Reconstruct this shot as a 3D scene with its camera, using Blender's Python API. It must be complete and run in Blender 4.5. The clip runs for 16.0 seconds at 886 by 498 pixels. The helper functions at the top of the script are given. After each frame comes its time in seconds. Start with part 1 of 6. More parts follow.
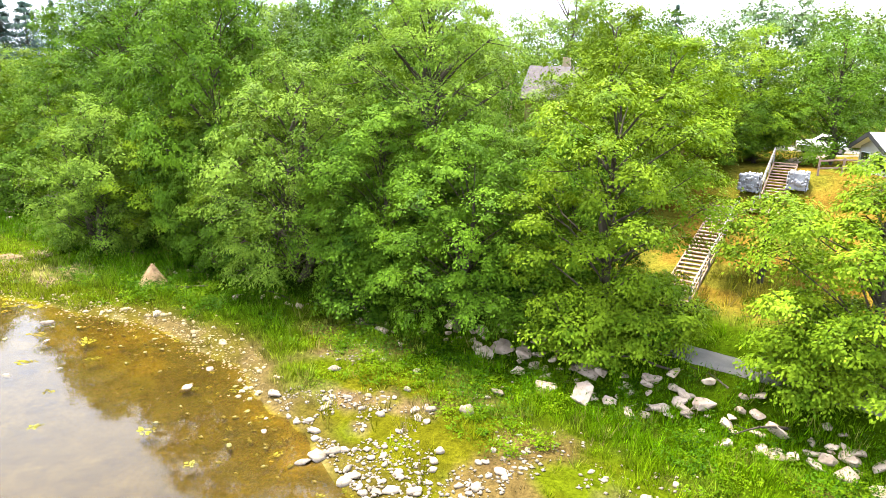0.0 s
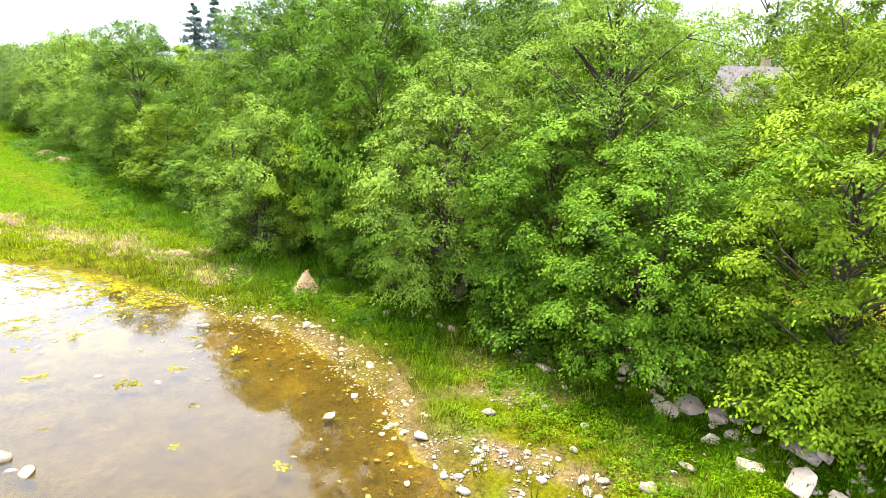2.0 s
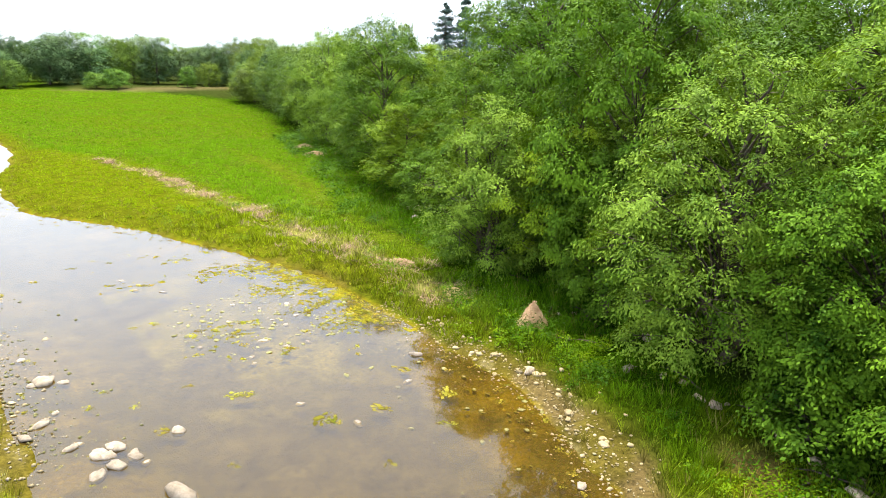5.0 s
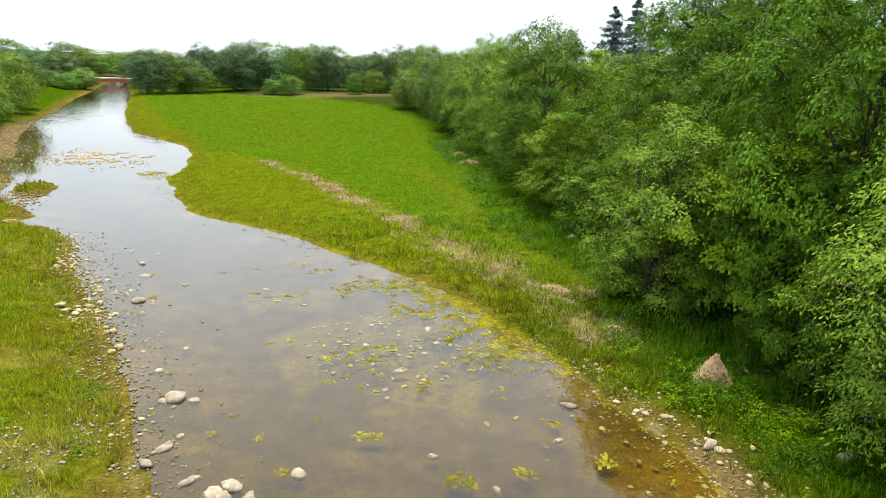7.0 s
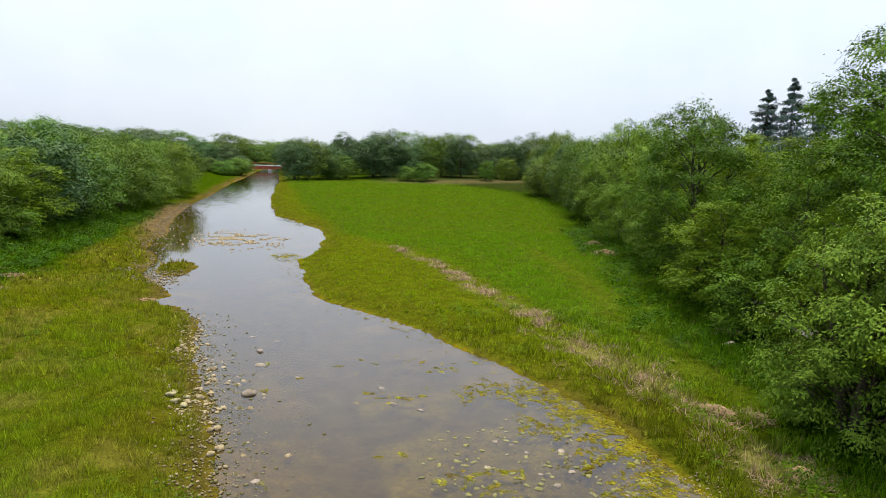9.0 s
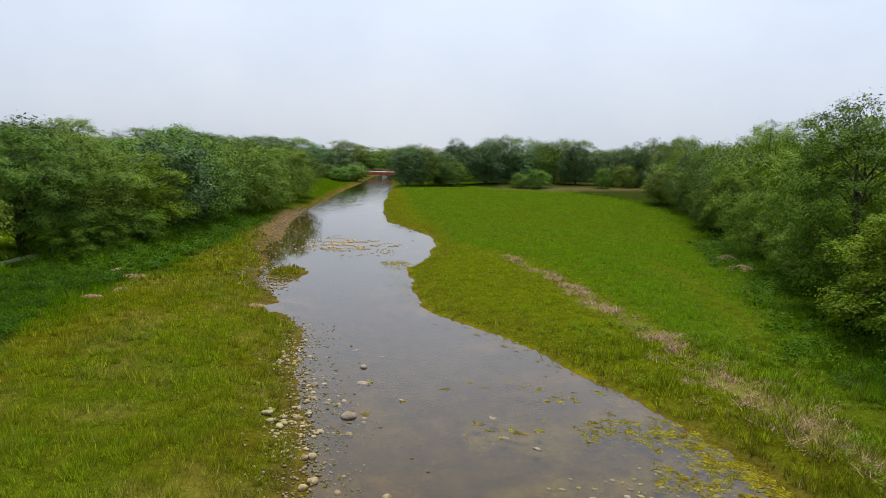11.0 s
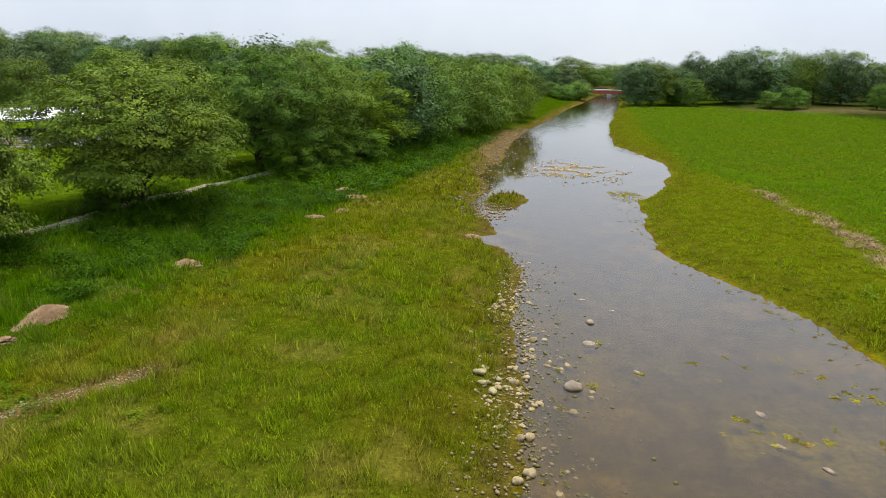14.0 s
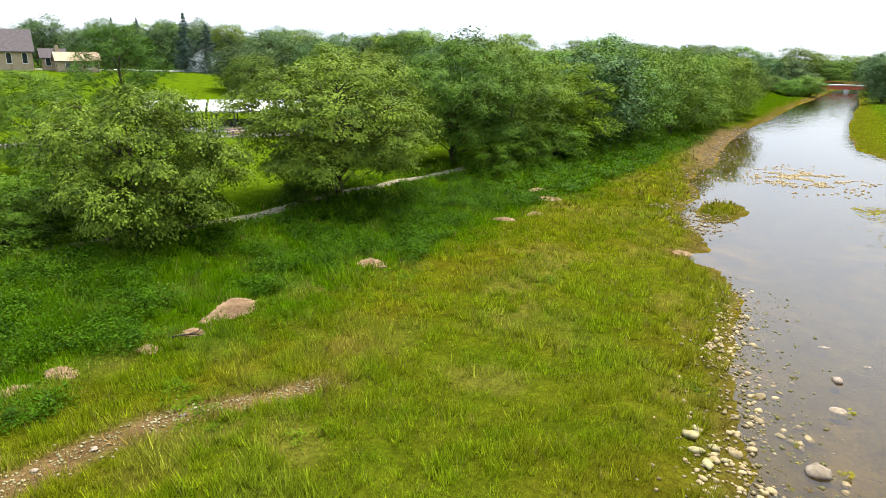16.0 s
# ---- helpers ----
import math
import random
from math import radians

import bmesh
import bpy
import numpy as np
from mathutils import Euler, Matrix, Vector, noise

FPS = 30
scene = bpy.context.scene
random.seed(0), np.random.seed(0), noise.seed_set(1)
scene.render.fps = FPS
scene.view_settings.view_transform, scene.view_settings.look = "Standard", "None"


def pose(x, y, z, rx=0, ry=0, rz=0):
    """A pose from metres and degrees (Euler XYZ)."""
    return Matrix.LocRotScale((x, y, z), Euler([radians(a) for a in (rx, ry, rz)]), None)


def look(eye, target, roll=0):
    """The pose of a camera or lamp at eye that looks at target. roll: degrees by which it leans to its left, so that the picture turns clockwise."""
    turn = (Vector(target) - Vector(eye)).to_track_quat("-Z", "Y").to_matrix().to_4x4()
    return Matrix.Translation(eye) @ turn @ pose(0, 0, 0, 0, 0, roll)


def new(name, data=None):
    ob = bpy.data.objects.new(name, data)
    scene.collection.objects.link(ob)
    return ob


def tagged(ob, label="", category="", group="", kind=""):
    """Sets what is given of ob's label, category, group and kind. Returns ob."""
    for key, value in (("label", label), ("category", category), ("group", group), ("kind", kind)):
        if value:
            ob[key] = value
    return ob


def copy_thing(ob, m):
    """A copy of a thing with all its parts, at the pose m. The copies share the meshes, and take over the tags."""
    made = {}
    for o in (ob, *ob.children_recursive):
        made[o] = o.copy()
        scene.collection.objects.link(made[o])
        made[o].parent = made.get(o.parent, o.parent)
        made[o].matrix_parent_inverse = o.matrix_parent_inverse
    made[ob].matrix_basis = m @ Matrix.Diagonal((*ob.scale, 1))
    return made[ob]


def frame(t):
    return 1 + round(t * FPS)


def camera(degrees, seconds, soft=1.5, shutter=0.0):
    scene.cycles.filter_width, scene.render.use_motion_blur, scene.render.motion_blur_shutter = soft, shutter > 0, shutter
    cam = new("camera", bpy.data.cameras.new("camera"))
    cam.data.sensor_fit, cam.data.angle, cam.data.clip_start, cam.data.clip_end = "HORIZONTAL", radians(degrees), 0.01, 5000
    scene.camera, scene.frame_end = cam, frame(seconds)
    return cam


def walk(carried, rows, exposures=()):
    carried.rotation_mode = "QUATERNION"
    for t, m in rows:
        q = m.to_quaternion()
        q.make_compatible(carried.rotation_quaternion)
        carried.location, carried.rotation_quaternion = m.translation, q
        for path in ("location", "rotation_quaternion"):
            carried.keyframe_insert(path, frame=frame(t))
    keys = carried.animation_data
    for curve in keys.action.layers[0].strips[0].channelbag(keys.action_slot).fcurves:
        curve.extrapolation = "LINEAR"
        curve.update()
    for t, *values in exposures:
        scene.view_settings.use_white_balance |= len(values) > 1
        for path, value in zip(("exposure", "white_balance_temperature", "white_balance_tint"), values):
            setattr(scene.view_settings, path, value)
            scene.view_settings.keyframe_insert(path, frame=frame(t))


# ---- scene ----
cam = camera(67.2, 16.0, soft=0.6)
METRES, EYE, TILT, LEAN, TURN = 30.54, 12.0, 0.0, 0.0, -72.9
ROWS = [
    (0.0, 0.0, 0.0, 0.0, 0.54, -14.16, -2.14),
    (0.5, -0.0084, 0.0337, 0.0005, 4.03, -14.29, -2.17),
    (1.0, -0.0169, 0.0647, 0.0008, 7.27, -14.41, -2.19),
    (1.5, -0.0268, 0.0956, 0.0007, 10.51, -14.5, -2.21),
    (2.0, -0.0384, 0.1257, 0.0007, 13.76, -14.61, -2.23),
    (2.5, -0.0513, 0.1579, 0.0002, 17.32, -14.71, -2.27),
    (3.0, -0.064, 0.1875, 0.0008, 20.59, -14.87, -2.2),
    (3.5, -0.0777, 0.2152, 0.0006, 23.83, -14.98, -2.22),
    (4.0, -0.0926, 0.2421, 0.0003, 27.06, -15.07, -2.21),
    (6.5, -0.1894, 0.3676, -0.0055, 43.81, -15.57, -2.21),
    (7.0, -0.2129, 0.3876, -0.0069, 46.96, -15.3, -2.2),
    (7.5, -0.2364, 0.4075, -0.0087, 50.12, -15.01, -2.14),
    (8.0, -0.2609, 0.4272, -0.0096, 53.1, -13.94, -2.06),
    (8.5, -0.2894, 0.4468, -0.0119, 55.7, -10.31, -1.99),
    (9.0, -0.3153, 0.4622, -0.0148, 58.05, -8.44, -2.0),
    (11.5, -0.4545, 0.5189, -0.026, 70.34, -8.24, -1.89),
    (12.0, -0.4832, 0.5234, -0.0276, 73.43, -8.28, -1.82),
    (12.5, -0.5155, 0.5277, -0.0288, 76.77, -8.31, -1.71),
    (13.0, -0.5449, 0.5299, -0.0309, 79.87, -9.84, -1.57),
    (13.5, -0.5746, 0.5311, -0.0313, 82.97, -13.24, -1.4),
    (14.0, -0.6043, 0.5304, -0.0311, 86.04, -15.49, -1.29),
    (14.5, -0.6366, 0.5279, -0.0325, 90.2, -16.15, -1.18),
    (15.0, -0.6662, 0.5255, -0.0332, 94.37, -16.21, -1.08),
    (15.5, -0.6954, 0.5225, -0.0337, 98.49, -16.25, -0.94),
    (16.0, -0.7245, 0.5175, -0.0352, 102.59, -16.28, -0.81),
]
EXPOSURES = [  # seconds, stops, kelvin, tint
    (0.0, 3.02, 7000, 7), (2.0, 3.08, 7000, 7), (3.5, 2.88, 7000, 7), (4.2, 2.68, 7000, 7), (6.5, 2.06, 7100, 2), (7.0, 1.92, 7150, 2), (8.5, 1.47, 6950, 4), (9.0, 1.27, 6950, 7), (11.5, 0.97, 6950, 8), (12.5, 0.94, 6950, 8), (14.0, 1.19, 7050, 7), (16.0, 1.84, 7050, 6)]
walk(cam, [(t, pose(0, 0, EYE, TILT, LEAN, TURN) @ pose(METRES * x, METRES * y, METRES * z, 90 + pitch, roll, yaw)) for t, x, y, z, yaw, pitch, roll in ROWS], EXPOSURES)

# ---- world, sun and exposure ----
SUN_ELEV, SUN_AZ = 72.0, 15.0
world = bpy.data.worlds.new("overcast_sky")
scene.world = world
world.use_nodes = True
wn, wl = world.node_tree.nodes, world.node_tree.links
wn.clear()
w_out = wn.new("ShaderNodeOutputWorld")
w_bg = wn.new("ShaderNodeBackground")
w_sky = wn.new("ShaderNodeTexSky")
w_sky.sky_type = "NISHITA"
w_sky.sun_disc = False
w_sky.sun_elevation = radians(SUN_ELEV)
w_sky.sun_rotation = radians(SUN_AZ)
w_sky.air_density, w_sky.dust_density, w_sky.ozone_density = 1.0, 4.0, 1.0
w_noise = wn.new("ShaderNodeTexNoise")
w_noise.inputs["Scale"].default_value = 1.6
w_noise.inputs["Detail"].default_value = 6.0
w_noise.inputs["Roughness"].default_value = 0.55
w_ramp = wn.new("ShaderNodeValToRGB")
w_ramp.color_ramp.elements[0].position, w_ramp.color_ramp.elements[0].color = 0.34, (6.3, 7.15, 8.8, 1)
w_ramp.color_ramp.elements[1].position, w_ramp.color_ramp.elements[1].color = 0.66, (8.3, 8.85, 9.9, 1)
w_mix = wn.new("ShaderNodeMix")
w_mix.data_type = "RGBA"
w_mix.inputs["Factor"].default_value = 0.88
wl.new(w_noise.outputs["Fac"], w_ramp.inputs["Fac"])
wl.new(w_sky.outputs["Color"], w_mix.inputs[6])
wl.new(w_ramp.outputs["Color"], w_mix.inputs[7])
w_co = wn.new("ShaderNodeTexCoord")
w_sep = wn.new("ShaderNodeSeparateXYZ")
w_up = wn.new("ShaderNodeValToRGB")  # an overcast sky is brighter and bluer overhead than at the horizon
w_up.color_ramp.elements[0].position, w_up.color_ramp.elements[0].color = 0.0, (0.95, 0.96, 0.98, 1)
w_up.color_ramp.elements[1].position, w_up.color_ramp.elements[1].color = 1.0, (1.5, 1.58, 1.7, 1)
w_mid = w_up.color_ramp.elements.new(0.3)
w_mid.color = (1.12, 1.2, 1.36, 1)
w_mul = wn.new("ShaderNodeMix")
w_mul.data_type, w_mul.blend_type = "RGBA", "MULTIPLY"
w_mul.inputs["Factor"].default_value = 1.0
wl.new(w_co.outputs["Generated"], w_sep.inputs[0])
wl.new(w_sep.outputs["Z"], w_up.inputs["Fac"])
wl.new(w_mix.outputs[2], w_mul.inputs[6])
wl.new(w_up.outputs[0], w_mul.inputs[7])
wl.new(w_mul.outputs[2], w_bg.inputs["Color"])
w_bg.inputs["Strength"].default_value = 0.05
wl.new(w_bg.outputs["Background"], w_out.inputs["Surface"])

sun = new("sun", bpy.data.lights.new("sun", "SUN"))
sun.data.energy, sun.data.angle, sun.data.color = 2.5, radians(14), (1.0, 0.95, 0.86)
az, el = radians(SUN_AZ), radians(SUN_ELEV)
sun_dir = Vector((math.sin(az) * math.cos(el), math.cos(az) * math.cos(el), math.sin(el)))
sun.matrix_world = look(sun_dir * 300, (0, 0, 0))

# ---- materials ----
def mat_base(name):
    m = bpy.data.materials.new(name)
    m.use_nodes = True
    n, l = m.node_tree.nodes, m.node_tree.links
    n.clear()
    out = n.new("ShaderNodeOutputMaterial")
    return m, n, l, out


def node(n, kind, **inputs):
    nd = n.new(kind)
    for k, v in inputs.items():
        nd.inputs[k.replace("_", " ")].default_value = v
    return nd


def ramp(n, *stops):
    r = n.new("ShaderNodeValToRGB")
    e = r.color_ramp.elements
    while len(e) < len(stops):
        e.new(0.5)
    for el_, (p, c) in zip(e, stops):
        el_.position, el_.color = p, (*c, 1)
    return r


def mixc(n, l, fac, a, b, blend="MIX"):
    mx = n.new("ShaderNodeMix")
    mx.data_type, mx.blend_type = "RGBA", blend
    for sock, v in ((mx.inputs["Factor"], fac), (mx.inputs[6], a), (mx.inputs[7], b)):
        if isinstance(v, (float, int)):
            sock.default_value = v
        elif isinstance(v, tuple):
            sock.default_value = (*v, 1)
        else:
            l.new(v, sock)
    return mx.outputs[2]


def object_vec(n, l):
    return n.new("ShaderNodeTexCoord").outputs["Object"]


def leaf_material(name, dark, light, translucency=0.4, rough=0.5, per_object=0.2, spec=0.04, scale=0.55, hues=0.0):
    """Leaves: colour varies leaf by leaf, over the crown and from tree to tree; light shines through."""
    dark, light = (tuple(0.73 * c for c in k) for k in (dark, light))
    m, n, l, out = mat_base(name)
    geo = n.new("ShaderNodeNewGeometry")
    info = n.new("ShaderNodeObjectInfo")
    tex = node(n, "ShaderNodeTexNoise", Scale=scale, Detail=4.0, Roughness=0.7)
    l.new(object_vec(n, l), tex.inputs["Vector"])
    add = n.new("ShaderNodeMath")
    add.operation = "MULTIPLY_ADD"
    add.inputs[1].default_value = 0.3
    l.new(geo.outputs["Random Per Island"], add.inputs[0])
    sub = n.new("ShaderNodeMath")
    sub.operation = "MULTIPLY_ADD"
    sub.inputs[1].default_value, sub.inputs[2].default_value = 2.7, -0.9
    l.new(tex.outputs["Fac"], sub.inputs[0])
    l.new(sub.outputs[0], add.inputs[2])
    r = ramp(n, (0.1, dark), (0.95, light))
    l.new(add.outputs[0], r.inputs["Fac"])
    hsv = n.new("ShaderNodeHueSaturation")
    val = n.new("ShaderNodeMapRange")
    val.inputs["To Min"].default_value, val.inputs["To Max"].default_value = 1 - per_object, 1 + per_object
    l.new(info.outputs["Random"], val.inputs["Value"])
    l.new(val.outputs[0], hsv.inputs["Value"])
    l.new(r.outputs["Color"], hsv.inputs["Color"])
    other = n.new("ShaderNodeMath")
    other.operation = "MULTIPLY"
    other.inputs[1].default_value = 13.7
    l.new(info.outputs["Random"], other.inputs[0])
    frac = n.new("ShaderNodeMath")
    frac.operation = "FRACT"
    l.new(other.outputs[0], frac.inputs[0])
    hue = n.new("ShaderNodeMapRange")
    hue.inputs["To Min"].default_value, hue.inputs["To Max"].default_value = 0.5 - hues, 0.5 + hues
    l.new(frac.outputs[0], hue.inputs["Value"])
    l.new(hue.outputs[0], hsv.inputs["Hue"])
    bs = node(n, "ShaderNodeBsdfPrincipled", Roughness=rough)
    bs.inputs["Specular IOR Level"].default_value = spec
    l.new(hsv.outputs["Color"], bs.inputs["Base Color"])
    tr = n.new("ShaderNodeBsdfTranslucent")
    warm = mixc(n, l, 1.0, hsv.outputs["Color"], (1.25, 1.15, 0.5), "MULTIPLY")
    l.new(warm, tr.inputs["Color"])
    mx = n.new("ShaderNodeMixShader")
    mx.inputs[0].default_value = 0.55 * translucency
    l.new(bs.outputs[0], mx.inputs[1])
    l.new(tr.outputs[0], mx.inputs[2])
    l.new(mx.outputs[0], out.inputs["Surface"])
    return m


def surface_material(name, stops, scale=3.0, rough=0.85, bump=0.4, bump_scale=12.0, bump_dist=0.03, metallic=0.0, stretch=(1, 1, 1), per_object=0.0, spec=0.15):
    """A rough surface with colour varied at two scales and a fine relief."""
    m, n, l, out = mat_base(name)
    mp = n.new("ShaderNodeMapping")
    mp.inputs["Scale"].default_value = stretch
    l.new(object_vec(n, l), mp.inputs["Vector"])
    t1 = node(n, "ShaderNodeTexNoise", Scale=scale, Detail=8.0, Roughness=0.65)
    t2 = node(n, "ShaderNodeTexNoise", Scale=bump_scale, Detail=6.0, Roughness=0.7)
    l.new(mp.outputs[0], t1.inputs["Vector"])
    l.new(mp.outputs[0], t2.inputs["Vector"])
    r = ramp(n, *stops)
    l.new(t1.outputs["Fac"], r.inputs["Fac"])
    col = mixc(n, l, 0.25, r.outputs["Color"], t2.outputs["Fac"], "OVERLAY")
    if per_object:
        info = n.new("ShaderNodeObjectInfo")
        val = n.new("ShaderNodeMapRange")
        val.inputs["To Min"].default_value, val.inputs["To Max"].default_value = 1 - per_object, 1 + per_object
        l.new(info.outputs["Random"], val.inputs["Value"])
        hsv = n.new("ShaderNodeHueSaturation")
        l.new(val.outputs[0], hsv.inputs["Value"])
        l.new(col, hsv.inputs["Color"])
        col = hsv.outputs["Color"]
    bs = node(n, "ShaderNodeBsdfPrincipled", Roughness=rough, Metallic=metallic)
    bs.inputs["Specular IOR Level"].default_value = spec
    l.new(col, bs.inputs["Base Color"])
    bp = node(n, "ShaderNodeBump", Strength=bump, Distance=bump_dist)
    l.new(t2.outputs["Fac"], bp.inputs["Height"])
    l.new(bp.outputs[0], bs.inputs["Normal"])
    l.new(bs.outputs[0], out.inputs["Surface"])
    return m


def attribute_material(name, attr, vary=0.35, translucency=0.0, rough=0.9):
    """Colour from a per-vertex tint, varied blade by blade."""
    m, n, l, out = mat_base(name)
    at = n.new("ShaderNodeAttribute")
    at.attribute_name = attr
    geo = n.new("ShaderNodeNewGeometry")
    val = n.new("ShaderNodeMapRange")
    val.inputs["To Min"].default_value, val.inputs["To Max"].default_value = 1 - vary, 1 + vary
    l.new(geo.outputs["Random Per Island"], val.inputs["Value"])
    hsv = n.new("ShaderNodeHueSaturation")
    l.new(val.outputs[0], hsv.inputs["Value"])
    l.new(at.outputs["Color"], hsv.inputs["Color"])
    bs = node(n, "ShaderNodeBsdfPrincipled", Roughness=rough)
    bs.inputs["Specular IOR Level"].default_value = 0.0
    l.new(hsv.outputs["Color"], bs.inputs["Base Color"])
    tr = n.new("ShaderNodeBsdfTranslucent")
    l.new(hsv.outputs["Color"], tr.inputs["Color"])
    mx = n.new("ShaderNodeMixShader")
    mx.inputs[0].default_value = translucency
    l.new(bs.outputs[0], mx.inputs[1])
    l.new(tr.outputs[0], mx.inputs[2])
    l.new(mx.outputs[0], out.inputs["Surface"])
    return m


def ground_material():
    """Soil and turf: the tint of the ground cover, broken up at three scales, with a rough relief."""
    m, n, l, out = mat_base("ground_cover")
    at = n.new("ShaderNodeAttribute")
    at.attribute_name = "tint"
    ov = object_vec(n, l)
    t1 = node(n, "ShaderNodeTexNoise", Scale=0.9, Detail=10.0, Roughness=0.7)
    t2 = node(n, "ShaderNodeTexNoise", Scale=7.0, Detail=6.0, Roughness=0.75)
    t3 = node(n, "ShaderNodeTexVoronoi", Scale=9.0)
    for t in (t1, t2, t3):
        l.new(ov, t.inputs["Vector"])
    r1 = ramp(n, (0.3, (0.55, 0.55, 0.55)), (0.7, (1.4, 1.4, 1.35)))
    l.new(t1.outputs["Fac"], r1.inputs["Fac"])
    c = mixc(n, l, 1.0, at.outputs["Color"], r1.outputs["Color"], "MULTIPLY")
    r2 = ramp(n, (0.3, (0.35, 0.36, 0.34)), (0.7, (1.3, 1.25, 1.2)))
    l.new(t2.outputs["Fac"], r2.inputs["Fac"])
    c = mixc(n, l, 1.0, c, r2.outputs["Color"], "MULTIPLY")
    bs = node(n, "ShaderNodeBsdfPrincipled", Roughness=0.95)
    bs.inputs["Specular IOR Level"].default_value = 0.0
    l.new(c, bs.inputs["Base Color"])
    bp = node(n, "ShaderNodeBump", Strength=0.7, Distance=0.12)
    l.new(t2.outputs["Fac"], bp.inputs["Height"])
    l.new(bp.outputs[0], bs.inputs["Normal"])
    l.new(bs.outputs[0], out.inputs["Surface"])
    return m


def water_material():
    """Shallow, clear brown water: a mirror at low angles, the bed shows where it is looked into."""
    m, n, l, out = mat_base("river_water")
    ov = object_vec(n, l)
    mp = n.new("ShaderNodeMapping")
    mp.inputs["Scale"].default_value = (1.0, 0.45, 1.0)
    l.new(ov, mp.inputs["Vector"])
    t1 = node(n, "ShaderNodeTexNoise", Scale=1.1, Detail=2.0, Roughness=0.5)
    t2 = node(n, "ShaderNodeTexNoise", Scale=0.18, Detail=3.0)
    l.new(mp.outputs[0], t1.inputs["Vector"])
    l.new(ov, t2.inputs["Vector"])
    amp = n.new("ShaderNodeMapRange")
    amp.inputs["From Min"].default_value, amp.inputs["From Max"].default_value = 0.4, 0.65
    amp.inputs["To Min"].default_value, amp.inputs["To Max"].default_value = 0.01, 0.07
    l.new(t2.outputs["Fac"], amp.inputs["Value"])
    bp = node(n, "ShaderNodeBump", Distance=0.05)
    sep = n.new("ShaderNodeSeparateXYZ")
    l.new(ov, sep.inputs[0])
    riffle = n.new("ShaderNodeMapRange")  # the stream quickens over the riffles downstream
    riffle.inputs["From Min"].default_value, riffle.inputs["From Max"].default_value = 88.0, 200.0
    riffle.inputs["To Min"].default_value, riffle.inputs["To Max"].default_value = 0.0, 1.3
    l.new(sep.outputs["Y"], riffle.inputs["Value"])
    both = n.new("ShaderNodeMath")
    both.operation = "ADD"
    l.new(amp.outputs[0], both.inputs[0])
    l.new(riffle.outputs[0], both.inputs[1])
    l.new(both.outputs[0], bp.inputs["Strength"])
    l.new(t1.outputs["Fac"], bp.inputs["Height"])
    gl = n.new("ShaderNodeBsdfGlossy")
    gl.inputs["Roughness"].default_value = 0.03
    l.new(bp.outputs[0], gl.inputs["Normal"])
    tp = n.new("ShaderNodeBsdfTransparent")
    tp.inputs["Color"].default_value = (0.78, 0.67, 0.24, 1)
    df = n.new("ShaderNodeBsdfDiffuse")
    df.inputs["Color"].default_value = (0.058, 0.037, 0.018, 1)
    body = n.new("ShaderNodeMixShader")
    body.inputs[0].default_value = 0.25
    l.new(tp.outputs[0], body.inputs[1])
    l.new(df.outputs[0], body.inputs[2])
    fr = node(n, "ShaderNodeFresnel", IOR=1.62)
    l.new(bp.outputs[0], fr.inputs["Normal"])
    gloss = n.new("ShaderNodeMath")
    gloss.operation, gloss.use_clamp = "MULTIPLY_ADD", True
    gloss.inputs[1].default_value, gloss.inputs[2].default_value = 1.34, -0.045
    l.new(fr.outputs[0], gloss.inputs[0])
    mx = n.new("ShaderNodeMixShader")
    l.new(gloss.outputs[0], mx.inputs[0])
    l.new(body.outputs[0], mx.inputs[1])
    l.new(gl.outputs[0], mx.inputs[2])
    l.new(mx.outputs[0], out.inputs["Surface"])
    return m


M_GROUND = ground_material()
M_WATER = water_material()
M_GRASS = attribute_material("grass_blades", "tint", 0.45, 0.25)
M_FIELD = attribute_material("field_blades", "tint", 0.15, 0.25)
M_PALE = surface_material("pale_yellow_boulder", ((0.3, (0.19, 0.165, 0.075)), (0.7, (0.36, 0.32, 0.18))), 2.2, 0.85, 0.35, 18.0, 0.02, per_object=0.15)
M_MAPLE = leaf_material("maple_leaves", (0.018, 0.056, 0.003), (0.125, 0.235, 0.015), 0.24)
M_LIME = leaf_material("young_maple_leaves", (0.044, 0.105, 0.003), (0.23, 0.345, 0.018), 0.27)
M_WILLOW = leaf_material("willow_leaves", (0.036, 0.095, 0.006), (0.255, 0.4, 0.042), 0.25, 0.5, 0.2, 0.04)
M_SALLOW = leaf_material("sallow_leaves", (0.024, 0.064, 0.006), (0.175, 0.275, 0.03), 0.22, 0.5, 0.28, 0.05, hues=0.018)
M_SILVER = leaf_material("silver_maple_leaves", (0.016, 0.046, 0.003), (0.23, 0.33, 0.036), 0.26, 0.5, 0.12, 0.06, scale=1.1)
M_DARK = leaf_material("dark_leaves", (0.024, 0.068, 0.008), (0.075, 0.15, 0.02), 0.28)
M_FAR = leaf_material("wood_leaves", (0.03, 0.076, 0.01), (0.172, 0.28, 0.031), 0.25, 0.5, 0.32, 0.05, hues=0.02)
# deep green leaves, with the bluish haze of distance mixed into their colour
M_HAZY = leaf_material("hazy_wood_leaves", (0.028, 0.07, 0.028), (0.115, 0.19, 0.065), 0.25, 0.5, 0.3, 0.05, hues=0.015)
M_PURPLE = leaf_material("copper_leaves", (0.02, 0.012, 0.02), (0.06, 0.03, 0.05), 0.2)
M_SPRUCE = leaf_material("spruce_needles", (0.024, 0.05, 0.042), (0.08, 0.13, 0.105), 0.1)
